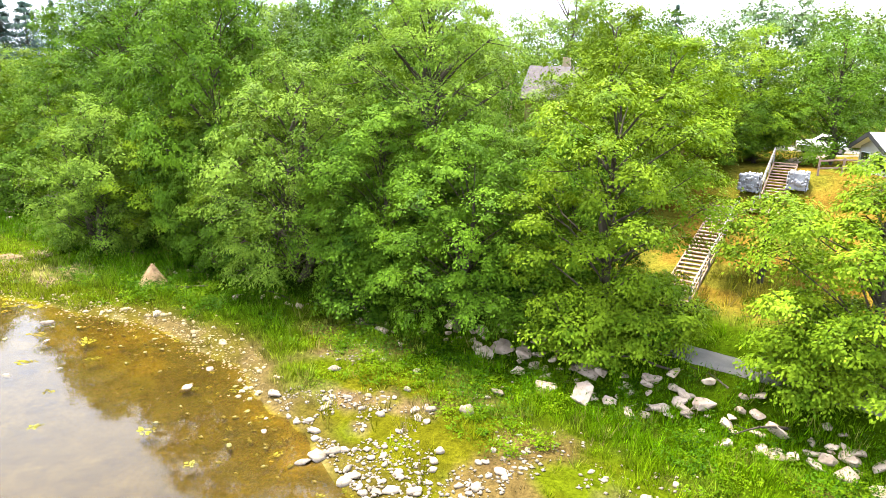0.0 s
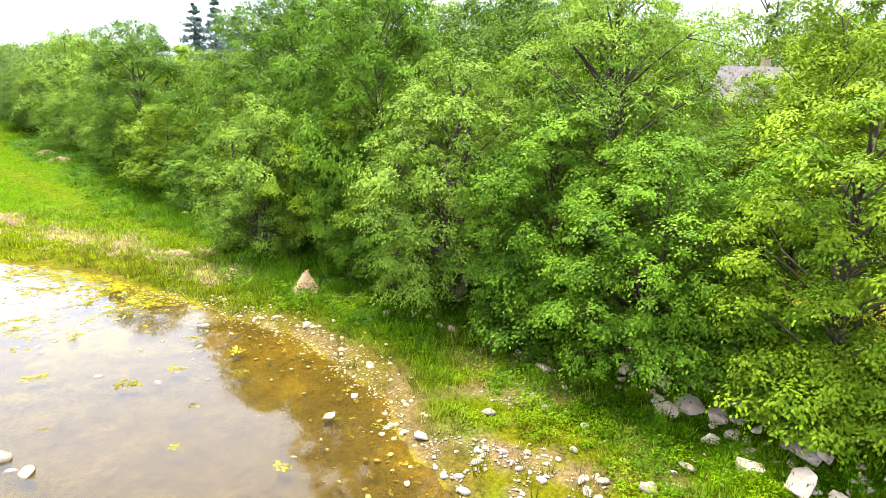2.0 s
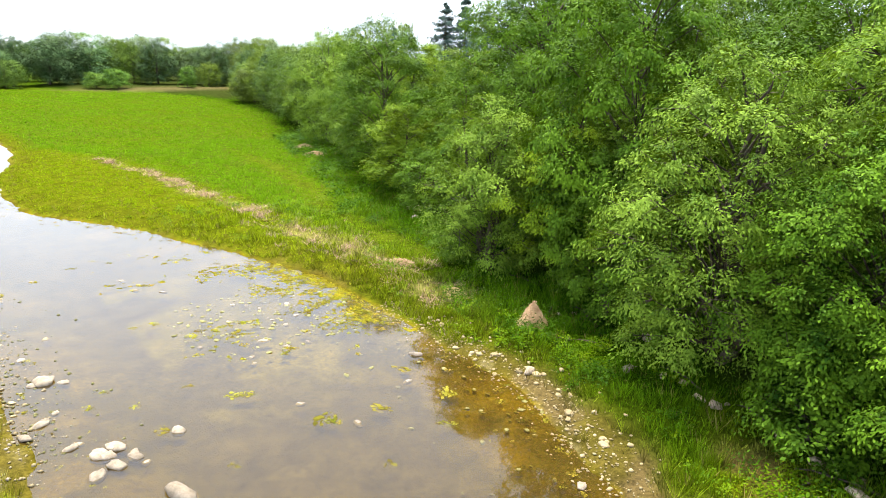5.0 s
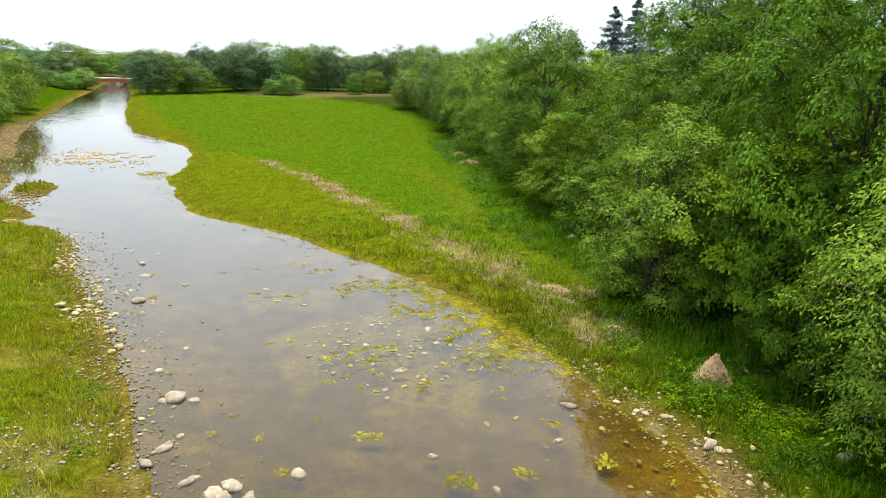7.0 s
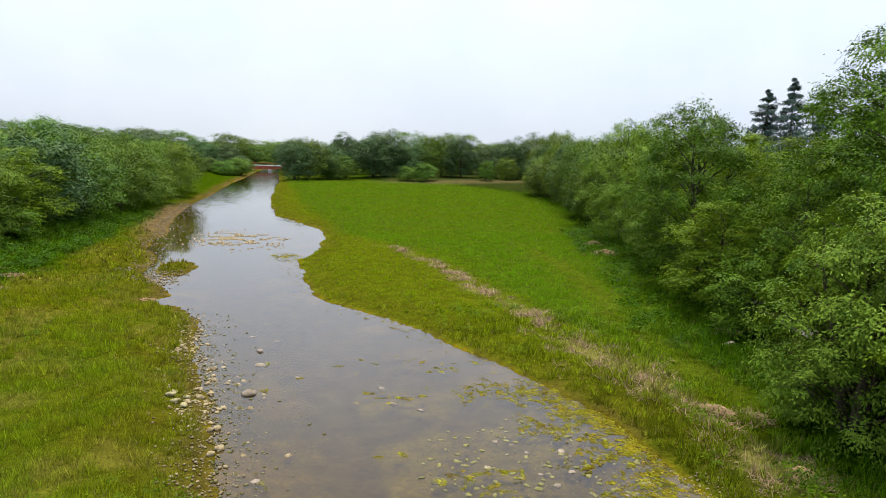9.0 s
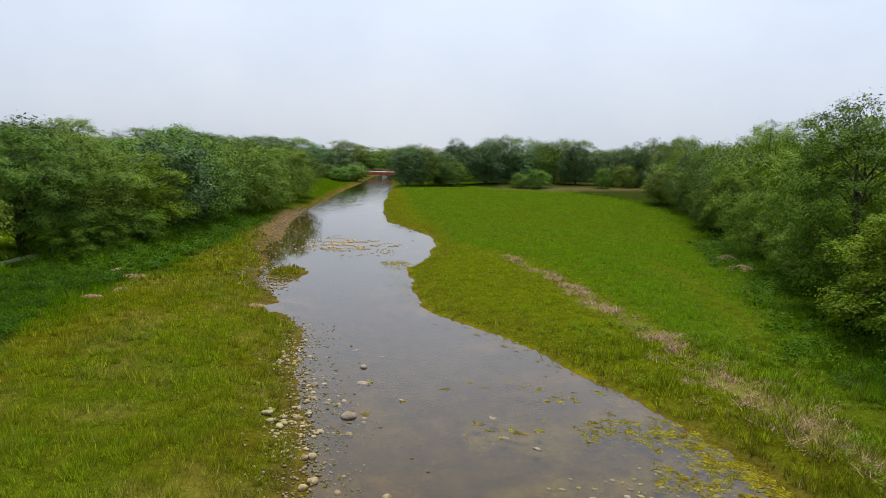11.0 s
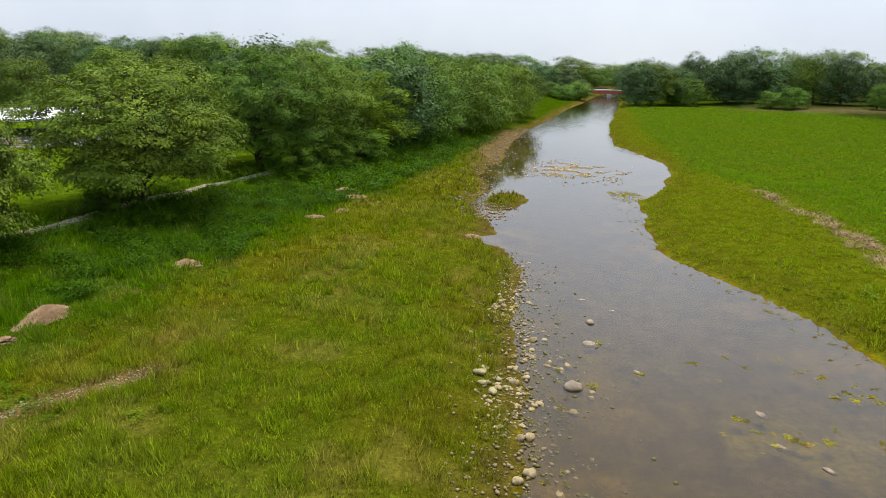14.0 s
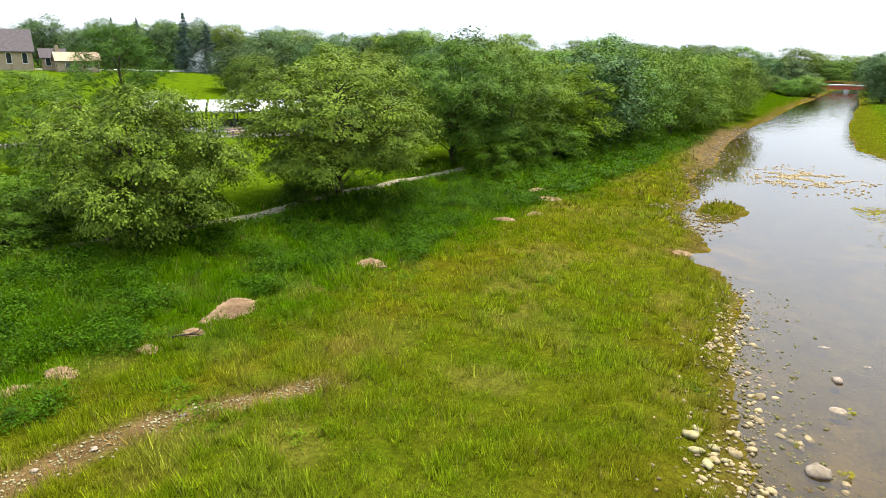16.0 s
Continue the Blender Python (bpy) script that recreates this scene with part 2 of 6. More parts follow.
M_BARK = surface_material("grey_brown_bark", ((0.3, (0.022, 0.017, 0.012)), (0.7, (0.085, 0.068, 0.05))), 2.5, 0.9, 0.8, 14.0, 0.04, stretch=(1, 1, 0.25))
M_STONE = surface_material("pale_river_stone", ((0.3, (0.125, 0.098, 0.07)), (0.55, (0.235, 0.19, 0.145)), (0.8, (0.37, 0.315, 0.255))), 2.2, 0.85, 0.35, 18.0, 0.02, per_object=0.25)
M_SHORE = surface_material("tan_shore_stone", ((0.3, (0.13, 0.095, 0.045)), (0.55, (0.25, 0.195, 0.11)), (0.8, (0.40, 0.335, 0.215))), 2.2, 0.85, 0.35, 18.0, 0.02, per_object=0.35)
M_BLOCK = surface_material("buff_limestone", ((0.3, (0.27, 0.195, 0.145)), (0.55, (0.40, 0.305, 0.24)), (0.8, (0.52, 0.42, 0.345))), 1.6, 0.9, 0.5, 12.0, 0.03, per_object=0.25)
M_WET = surface_material("algae_covered_stone", ((0.3, (0.07, 0.068, 0.016)), (0.6, (0.15, 0.135, 0.045)), (0.85, (0.27, 0.24, 0.15))), 3.0, 0.6, 0.4, 15.0, 0.02, per_object=0.3)
M_HAY = surface_material("dead_reed_straw", ((0.3, (0.27, 0.165, 0.09)), (0.7, (0.45, 0.31, 0.19))), 4.0, 0.95, 0.8, 30.0, 0.04, stretch=(1, 1, 4))
M_ASPHALT = surface_material("worn_path_asphalt", ((0.3, (0.12, 0.108, 0.097)), (0.7, (0.19, 0.172, 0.155))), 0.8, 0.9, 0.3, 40.0, 0.01)
M_DIRT = surface_material("trodden_dirt", ((0.3, (0.16, 0.12, 0.078)), (0.7, (0.27, 0.21, 0.145))), 1.2, 0.95, 0.5, 20.0, 0.03)
M_GRAVEL = surface_material("pale_path_gravel", ((0.3, (0.21, 0.175, 0.125)), (0.7, (0.33, 0.285, 0.215))), 1.2, 0.95, 0.5, 20.0, 0.03)
M_WOOD = surface_material("weathered_timber", ((0.3, (0.15, 0.095, 0.07)), (0.7, (0.29, 0.2, 0.155))), 3.0, 0.85, 0.3, 30.0, 0.01)
M_RAIL = surface_material("silvered_handrail", ((0.3, (0.16, 0.148, 0.135)), (0.7, (0.27, 0.25, 0.23))), 3.0, 0.6, 0.15, 30.0, 0.01)
M_WHITE = surface_material("white_metal_sheet", ((0.3, (0.70, 0.71, 0.72)), (0.7, (0.82, 0.82, 0.82))), 0.6, 0.45, 0.1, 20.0, 0.01)
M_SHINGLE = surface_material("grey_shingle_roof", ((0.3, (0.06, 0.05, 0.053)), (0.7, (0.105, 0.09, 0.095))), 2.0, 0.9, 0.5, 9.0, 0.03)
M_BRICKY = surface_material("buff_brickwork", ((0.3, (0.28, 0.205, 0.135)), (0.7, (0.39, 0.305, 0.21))), 1.0, 0.9, 0.4, 12.0, 0.02)
M_SIDING = surface_material("tan_siding", ((0.3, (0.27, 0.185, 0.11)), (0.7, (0.36, 0.26, 0.165))), 1.0, 0.7, 0.2, 12.0, 0.02)
M_DARKMETAL = surface_material("dark_metal", ((0.3, (0.03, 0.03, 0.035)), (0.7, (0.07, 0.07, 0.075))), 2.0, 0.5, 0.1, 20.0, 0.01, metallic=0.3)
M_RED = surface_material("rust_red_girder", ((0.3, (0.30, 0.07, 0.04)), (0.7, (0.42, 0.12, 0.07))), 0.5, 0.7, 0.2, 8.0, 0.02)
M_CONC = surface_material("grey_concrete", ((0.3, (0.30, 0.30, 0.29)), (0.7, (0.45, 0.44, 0.42))), 0.8, 0.85, 0.3, 12.0, 0.02)
M_CAR = surface_material("white_car_paint", ((0.3, (0.72, 0.73, 0.75)), (0.7, (0.8, 0.8, 0.8))), 1.0, 0.25, 0.0, 5.0, 0.001, spec=0.6)
M_GLASS = surface_material("dark_window_glass", ((0.3, (0.015, 0.02, 0.025)), (0.7, (0.03, 0.035, 0.04))), 0.5, 0.06, 0.0, 5.0, 0.001, spec=0.8)
M_TYRE = surface_material("black_rubber", ((0.3, (0.02, 0.02, 0.02)), (0.7, (0.04, 0.04, 0.04))), 3.0, 0.8, 0.2, 20.0, 0.005)
M_ALGAE = attribute_material("floating_algae", "tint", 0.3, 0.2, 0.8)


# ---- mesh helpers ----
def mesh_from(name, verts, faces, material, smooth=False):
    """A mesh from arrays; faces: an (n, k) array, or a list of tuples."""
    me = bpy.data.meshes.new(name)
    if isinstance(faces, np.ndarray):
        verts = np.ascontiguousarray(verts, dtype=np.float32)
        k = faces.shape[1]
        me.vertices.add(len(verts))
        me.vertices.foreach_set("co", verts.ravel())
        me.loops.add(faces.size)
        me.loops.foreach_set("vertex_index", faces.astype(np.int32).ravel())
        me.polygons.add(len(faces))
        me.polygons.foreach_set("loop_start", np.arange(0, faces.size, k, dtype=np.int32))
        me.update(calc_edges=True)
    else:
        me.from_pydata([tuple(v) for v in verts], [], faces)
        me.update()
    me.materials.append(material)
    if smooth:
        me.polygons.foreach_set("use_smooth", np.ones(len(me.polygons), dtype=bool))
    return me


def part_mesh(name, me, parent, label=""):
    ob = new(name, me)
    ob.parent = parent
    return tagged(ob, label)


def part(name, bm, material, parent, label="", smooth=False):
    """Links a bmesh as one mesh under a thing or a part."""
    me = bpy.data.meshes.new(name)
    bm.to_mesh(me)
    bm.free()
    me.materials.append(material)
    if smooth:
        me.polygons.foreach_set("use_smooth", np.ones(len(me.polygons), dtype=bool))
    return part_mesh(name, me, parent, label)


def box_bm(size, at=(0, 0, 0), bevel=0.0, rot=None):
    bm = bmesh.new()
    bmesh.ops.create_cube(bm, size=1.0)
    bmesh.ops.scale(bm, vec=size, verts=bm.verts)
    if bevel:
        bmesh.ops.bevel(bm, geom=bm.edges[:], offset=bevel, segments=2, affect="EDGES", profile=0.6)
    if rot is not None:
        bmesh.ops.transform(bm, matrix=rot, verts=bm.verts)
    bmesh.ops.translate(bm, vec=at, verts=bm.verts)
    return bm


def beam_bm(a, b, w, h, bevel=0.0):
    """A squared timber from a to b."""
    a, b = Vector(a), Vector(b)
    d = b - a
    m = d.to_track_quat("X", "Z").to_matrix().to_4x4()
    return box_bm((d.length, w, h), (a + b) / 2, bevel, m)


def rod_bm(a, b, r0, r1=None, sides=8):
    bm = bmesh.new()
    a, b = Vector(a), Vector(b)
    d = b - a
    bmesh.ops.create_cone(bm, cap_ends=True, segments=sides, radius1=r0, radius2=r0 if r1 is None else r1, depth=d.length)
    bmesh.ops.transform(bm, matrix=Matrix.Translation((a + b) / 2) @ d.to_track_quat("Z", "Y").to_matrix().to_4x4(), verts=bm.verts)
    return bm


def prism_bm(outline, axis_len, m=None):
    """An outline in x, z swept along y from -axis_len/2 to axis_len/2."""
    bm = bmesh.new()
    f = [bm.verts.new((x, -axis_len / 2, z)) for x, z in outline]
    bk = [bm.verts.new((x, axis_len / 2, z)) for x, z in outline]
    bm.faces.new(f)
    bm.faces.new(bk[::-1])
    k = len(f)
    for i in range(k):
        bm.faces.new((f[(i + 1) % k], f[i], bk[i], bk[(i + 1) % k]))
    bmesh.ops.recalc_face_normals(bm, faces=bm.faces[:])
    if m is not None:
        bmesh.ops.transform(bm, matrix=m, verts=bm.verts)
    return bm


# ---- plan of the river and its banks ----
def value_noise(x, y, scale, seed=0):
    """Smooth noise from 0 to 1 over the plan."""
    x, y = np.asarray(x, float) / scale, np.asarray(y, float) / scale
    xi, yi = np.floor(x).astype(np.int64), np.floor(y).astype(np.int64)
    fx, fy = x - xi, y - yi
    fx, fy = fx * fx * (3 - 2 * fx), fy * fy * (3 - 2 * fy)

    def h(i, j):
        k = (i * 374761393 + j * 668265263 + seed * 974634777) & 0x7FFFFFFF
        k = ((k ^ (k >> 13)) * 1274126177) & 0x7FFFFFFF
        return ((k ^ (k >> 16)) & 0xFFFF) / 65535.0

    return (h(xi, yi) * (1 - fx) + h(xi + 1, yi) * fx) * (1 - fy) + (h(xi, yi + 1) * (1 - fx) + h(xi + 1, yi + 1) * fx) * fy


def fractal(x, y, scale, seed=0, octaves=4):
    t, a, s = 0.0, 1.0, 0.0
    for k in range(octaves):
        t = t + a * value_noise(x, y, scale / 2 ** k, seed + k)
        s += a
        a *= 0.5
    return t / s


WATER = -0.5
LEFT_Y = (-60, -14, 0, 10, 20, 28, 41, 47.5, 52, 59.8, 64.4, 65.4, 66.8, 67.8, 70, 74, 77.5, 81, 85, 88, 93.5, 98, 105, 122, 147, 175, 201, 225, 260, 330, 600)
LEFT_X = (-24, -5, 1.5, 5.5, 8.3, 9.3, 8.4, 7.7, 6.6, 6.1, 4.2, 2.1, 2.2, 3.5, 3.2, 1.5, -0.4, -0.5, 0.2, -0.3, -2.4, -2.6, -1.6, -3.2, -2.9, -1, -0.2, 1, 4, 8, 40)
RIGHT_Y = (-60, -20, -6, 2, 7.4, 8.4, 10.7, 14.2, 16.4, 21.7, 24, 31, 40, 48, 55.6, 59.7, 65, 74, 84.4, 91, 100.6, 111, 131, 160, 209, 230, 260, 330, 600)
RIGHT_X = (-8, 6, 11, 14, 16.5, 17.1, 19.3, 21.2, 23.2, 25.3, 25.8, 26.1, 26.3, 23.9, 20.6, 19.1, 15.5, 14.2, 14.2, 16.5, 18.4, 18.6, 12.7, 11.8, 14.0, 15.1, 15.8, 17, 52)
TOE_Y = (-60, -30, -7, 0, 6, 14, 26, 35, 48, 68, 97, 155, 197, 225, 245, 260, 600)
TOE_X = (2, 12, 22.6, 25.2, 27.8, 30.2, 33.5, 36.5, 40, 48, 58, 78, 85, 78, 60, 45, 125)
LTOE_Y = (-60, 0, 30, 45, 60, 80, 100, 140, 200, 300, 600)
LTOE_X = (-50, -26, -18, -16, -15, -13, -11, -9.5, -6, -2, 60)


def wobble(y, seed, a=0.5, s=4.0):
    return a * (fractal(y, y * 0 + 3.3, s, seed, 3) - 0.5) * 2


def x_left(y):
    return np.interp(y, LEFT_Y, LEFT_X) + wobble(y, 11)


def x_right(y):
    return np.interp(y, RIGHT_Y, RIGHT_X) + wobble(y, 12)


def x_toe(y):
    return np.interp(y, TOE_Y, TOE_X) + wobble(y, 13, 0.6, 8)


GRAVEL_Y = (40, 48, 55, 57.5, 62.8, 65.6, 68.4, 72, 77, 90, 105)
GRAVEL_X = (-27, -23.4, -21.6, -21.6, -21.45, -21.05, -20.5, -20.05, -19.2, -18.0, -16.5)


def x_ltoe(y):
    return np.interp(y, LTOE_Y, LTOE_X) + wobble(y, 14, 0.8, 8)


def x_gravel(y):
    """Middle of the gravel footpath on the left bank."""
    return np.interp(y, GRAVEL_Y, GRAVEL_X)


def ss(a, b, v):
    t = np.clip((v - a) / (b - a), 0, 1)
    return t * t * (3 - 2 * t)


def shore_of(x, y):
    """How far a place lies inland from the water's edge; below nought in the river. A grassy islet lies off the left bank."""
    islet = (1 - np.hypot((x - 2.5) / 1.7, (y - 80.2) / 3.7) + 0.5 * (fractal(x, y, 1.5, 18, 3) - 0.5)) * 2.8
    return np.maximum(np.maximum(x_left(y) - x, x - x_right(y)), islet)


def height(x, y):
    """The ground's height over the plan, the river's bed included."""
    x, y = np.asarray(x, float), np.asarray(y, float)
    shore = shore_of(x, y)
    bumpy = (fractal(x, y, 1.6, 21, 3) - 0.5) * 0.22 + (fractal(x, y, 7, 22, 3) - 0.5) * 0.3
    z = WATER + np.where(shore > 0, 0.16 * ss(0, 0.6, shore) + 0.36 * ss(0.6, 4.0, shore), -0.42 * ss(0, 4.5, -shore))
    z = z + bumpy * (0.25 + 0.75 * ss(0.3, 3, shore)) * np.where(shore > 0, 1, 0.5)
    t = x - x_toe(y)
    z = z - bumpy * 0.9 * np.exp(-((t - 3.1) / 1.3) ** 4)  # the path's bed is level
    z = z + (1.5 * ss(-0.5, 2.3, t) + 0.5 * ss(4.2, 6, t)) * (0.35 + 0.65 * ss(200, 120, y)) + (2.6 * ss(6, 25, t) + 2.3 * ss(24.5, 29.5, t) + 0.6 * ss(50, 130, t)) * (0.12 + 0.88 * ss(170, 90, y))
    u = x_ltoe(y) - x
    z = z + 1.1 * ss(-2, 6, u) + 0.4 * ss(8, 30, u) + 4.2 * ss(55, 150, u)
    far = np.hypot(x, y - 60)
    z = z + 5.0 * ss(500, 1500, far) + 3 * (fractal(x, y, 300, 31, 2) - 0.5) * ss(400, 800, far)
    return z


def hz(x, y):
    return float(height(np.array([x]), np.array([y]))[0])


SAND = (0.155, 0.108, 0.055)
MUD = (0.095, 0.068, 0.018)
BED = (0.10, 0.08, 0.004)
DRY = (0.225, 0.195, 0.072)
OLIVE = (0.132, 0.146, 0.008)
LUSH = (0.056, 0.112, 0.003)
FIELD = (0.096, 0.158, 0.009)
LAWN = (0.085, 0.145, 0.006)
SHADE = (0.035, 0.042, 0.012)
MOSS = (0.098, 0.09, 0.006)


def cover(x, y):
    """Colour of the ground cover, and how thick and how tall the grass stands, over the plan."""
    x, y = np.asarray(x, float), np.asarray(y, float)
    dr, shore = x - x_right(y), shore_of(x, y)
    n1, n2, n3 = fractal(x, y, 9, 41), fractal(x, y, 2.6, 42), fractal(x, y, 26, 43)
    col = np.empty(x.shape + (3,))
    col[...] = OLIVE
    dens, tall = np.ones(x.shape), np.full(x.shape, 0.42)

    def lay(c, w):
        col[...] = col * (1 - w[..., None]) + np.array(c) * w[..., None]

    right = dr > 0
    t = x - x_toe(y)
    u = x_ltoe(y) - x
    # left meadow: olive near the water, lush towards the trees
    lay(LUSH, np.where(~right, ss(-8.0, -4.0, u + (n1 - 0.5) * 5), 0))
    lay((0.15, 0.125, 0.012), np.where(~right, 0.48 * ss(0.46, 0.62, fractal(x, y, 1.7, 48)) * ss(-3.0, -7.0, u), 0))
    lay((0.06, 0.108, 0.003), np.where(~right, 0.38 * ss(0.5, 0.66, fractal(x, y, 1.4, 49)), 0))
    lay((0.16, 0.158, 0.011), np.where(~right, 0.55 * ss(0.46, 0.62, fractal(x, y, 6, 54)) * ss(-3, -7, u), 0))
    lay(DRY, np.where(~right, 0.14 * ss(0.52, 0.72, n2), 0))
    lay(FIELD, np.where(~right, 0.5 * ss(0.5, 0.7, n3), 0))
    tall = np.where(~right, 0.19 + 0.12 * ss(-5, 0, u) + 0.14 * n2, tall)
    lay((0.066, 0.112, 0.004), np.where(right, 0.75 * ss(46, 36, y) * ss(0.35, 0.6, n1 * 0.5 + n2 * 0.5), 0))
    lay((0.135, 0.168, 0.008), np.where(right, 0.75 * ss(36, 46, y), 0))
    lay((0.066, 0.094, 0.005), np.where(right, 0.6 * ss(48, 34, y), 0))
    # right meadow: a dark green field behind a strip of dead reeds
    strip_x = np.interp(y, (26, 32, 43, 50, 58, 66, 76, 88, 104, 150), (29, 29.8, 30.2, 29.1, 29.1, 28.2, 27.7, 25.7, 18.5, 16))
    s = x - strip_x + (n2 - 0.5) * 2.5
    field = np.where(right, ss(0.3, 3.5, s) * ss(30, 50, y), 0)
    lay(FIELD, field)
    lay((0.115, 0.15, 0.006), np.where(right, 0.3 * ss(45, 60, y) * ss(0.48, 0.66, n1) * field, 0))
    lay(LUSH, np.where(right, ss(-7, -1, t + (n1 - 0.5) * 4) * ss(60, 40, y), 0))
    # the trees' shade on the herbs at their foot, painted as darker green
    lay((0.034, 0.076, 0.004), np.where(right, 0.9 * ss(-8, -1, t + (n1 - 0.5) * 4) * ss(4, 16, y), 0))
    lane = np.interp(y, (30, 40, 47, 58, 66, 77, 88, 100), (31.5, 33.0, 33.6, 36.0, 38.3, 40.5, 41.5, 42.5))
    pale = np.where(right, np.exp(-((x - lane + (n1 - 0.5) * 3) / 1.5) ** 2) * ss(34, 42, y) * ss(98, 84, y), 0)
    lay((0.125, 0.165, 0.012), 0.7 * pale)
    dead = np.where(right, np.exp(-(s / 0.95) ** 2) * ss(28, 34, y) * ss(100, 66, y) * ss(0.3, 0.6, n2), 0)
    lay(DRY, 0.7 * dead)
    tall = np.where(right, (0.24 + 0.16 * ss(0, 4, s) + 0.1 * n2) * (1 - 0.6 * pale), tall)
    dens = dens * (1 - 0.75 * dead)
    # gravel bar on the right bank
    bar = np.where(right, ss(19, 11, y + (n2 - 0.5) * 5) * ss(9.5, 4.5, shore + (n2 - 0.5) * 4), 0)
    lay(MOSS, bar * 0.8)
    lay(SAND, bar * ss(0.50, 0.62, fractal(x, y, 1.8, 44)))
    dens = dens * (1 - 0.93 * bar)
    # trodden soil and washed-out stones between the bar and the blocks
    soil = np.where(right, ss(18, 12, y) * ss(-0.5, -2.5, t) * ss(0.52, 0.64, fractal(x, y, 3.4, 52)), 0)
    lay((0.13, 0.085, 0.035), soil * 0.85)
    lay((0.075, 0.125, 0.004), np.where(right, ss(18, 12, y) * 0.5 * ss(0.5, 0.4, fractal(x, y, 2.4, 53)) * (1 - soil), 0))
    dens = dens * (1 - 0.85 * soil)
    # bare shore
    flat = np.where(~right, 0.5 * ss(62, 65, y) * ss(72, 68, y) + 1.2 * ss(92, 100, y), 1.5 * ss(8, 14, y) * ss(28, 20, y) - 0.9 * ss(26, 33, y))
    wet = ss(1.5, 0.1, shore - flat + (n2 - 0.5) * 3.2)
    lay(MUD, wet * 0.8)
    lay(SAND, 0.6 * wet * ss(0.54, 0.66, n2))
    dens = dens * (1 - 0.95 * wet)
    yel = np.where(shore > 0, ss(4.2, 1.0, shore + (n2 - 0.5) * 2) * (1 - wet), 0)
    lay((0.13, 0.122, 0.012), yel * 0.4 * (1 - bar))
    # sand spit on the far left shore
    spit = np.where(~right, ss(100, 108, y) * ss(150, 140, y) * ss(4.8, 2.2, shore + (n2 - 0.5) * 2), 0) * 0.9
    lay(SAND, spit)
    dens = dens * (1 - spit)
    # the stony point of the left meadow, thinly overgrown
    point = np.where(~right, ss(34, 26, y + (n1 - 0.5) * 8) * ss(7, 2, shore) * ss(0.46, 0.6, fractal(x, y, 1.1, 50)), 0)
    lay((0.24, 0.20, 0.10), 0.75 * point)
    dens = dens * (1 - 0.8 * point)
    # stony trace through the left meadow
    px = np.interp(y, (24, 33, 35.2, 37.2, 39.1, 41.5, 44), (-8.8, -8.4, -8.2, -7.7, -6.6, -5.1, -3.4))
    trace = ss(1.0, 0.35, np.abs(x - px) + (n2 - 0.5) * 0.9) * ss(43, 41, y) * ss(15, 24, y)
    lay((0.165, 0.105, 0.05), trace)
    dens = dens * (1 - 0.92 * trace)
    # bare patches
    bare = np.where(~right, ss(0.6, 0.7, fractal(x, y, 3.2, 47)) * ss(6, 3, u + 8), 0) * ss(0.3, 2, shore)
    lay((0.19, 0.15, 0.04), bare * 0.4)
    dens = dens * (1 - 0.4 * bare)
    # under the trees, their shade put into the ground's colour; lawns beyond
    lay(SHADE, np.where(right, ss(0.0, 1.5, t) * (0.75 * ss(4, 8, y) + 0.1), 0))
    lay((0.15, 0.14, 0.02), np.where(right, ss(5.5, 8, t) * ss(6, 2, y), 0))
    lay((0.21, 0.10, 0.02), np.where(right, 0.6 * ss(7, 11, t) * ss(0.42, 0.6, n2) * ss(4, 0, y), 0))
    lay(LAWN, np.where(~right, ss(9, 12, u), 0))
    dens = dens * np.where(~right, 1 - ss(8, 10, u), 1) * np.where(right, 1 - 0.85 * ss(0.3, 2.5, t), 1)
    dens = dens * np.where(~right, 1 - ss(1.3, 0.8, np.abs(x - x_gravel(y))), 1)
    path = ss(1.25, 0.8, np.abs(t - 3.1))
    dens = dens * np.where(right, 1 - path, 1)
    # the bed
    bedw = ss(0.05, -0.3, shore)
    lay(BED, bedw)
    lay((0.17, 0.125, 0.006), bedw * ss(0.48, 0.62, n2) * ss(-7, -1, shore))
    lay((0.10, 0.08, 0.03), bedw * ss(-3.0, -6.0, shore))
    lay((0.21, 0.18, 0.012), 0.8 * bedw * np.where(right | (x > 15), 1, 0) * ss(26, 32, y) * ss(48, 43, y) * ss(0.4, 0.6, n2))
    dens = dens * (shore > 0.25)
    far = np.hypot(x, y - 60)
    lay((0.20, 0.155, 0.08), np.where(right, 0.5 * ss(237, 239, y) * ss(244, 241, y) * ss(40, 55, x), 0))
    lay((0.06, 0.10, 0.03), ss(300, 420, far))
    return col * 0.82, dens, tall


def tint(me, cols):
    a = me.attributes.new("tint", "FLOAT_COLOR", "POINT")
    rgba = np.ones((len(cols), 4), dtype=np.float32)
    rgba[:, :3] = cols
    a.data.foreach_set("color", rgba.ravel())


def stretch_axis(lo, hi, step, far_lo, far_hi, grow=1.09):
    core = np.arange(lo, hi + step, step)
    a, d = [], step
    v = core[-1]
    while v < far_hi:
        d *= grow
        v += d
        a.append(v)
    b, d, v = [], step, core[0]
    while v > far_lo:
        d *= grow
        v -= d
        b.append(v)
    return np.concatenate([b[::-1], core, a])


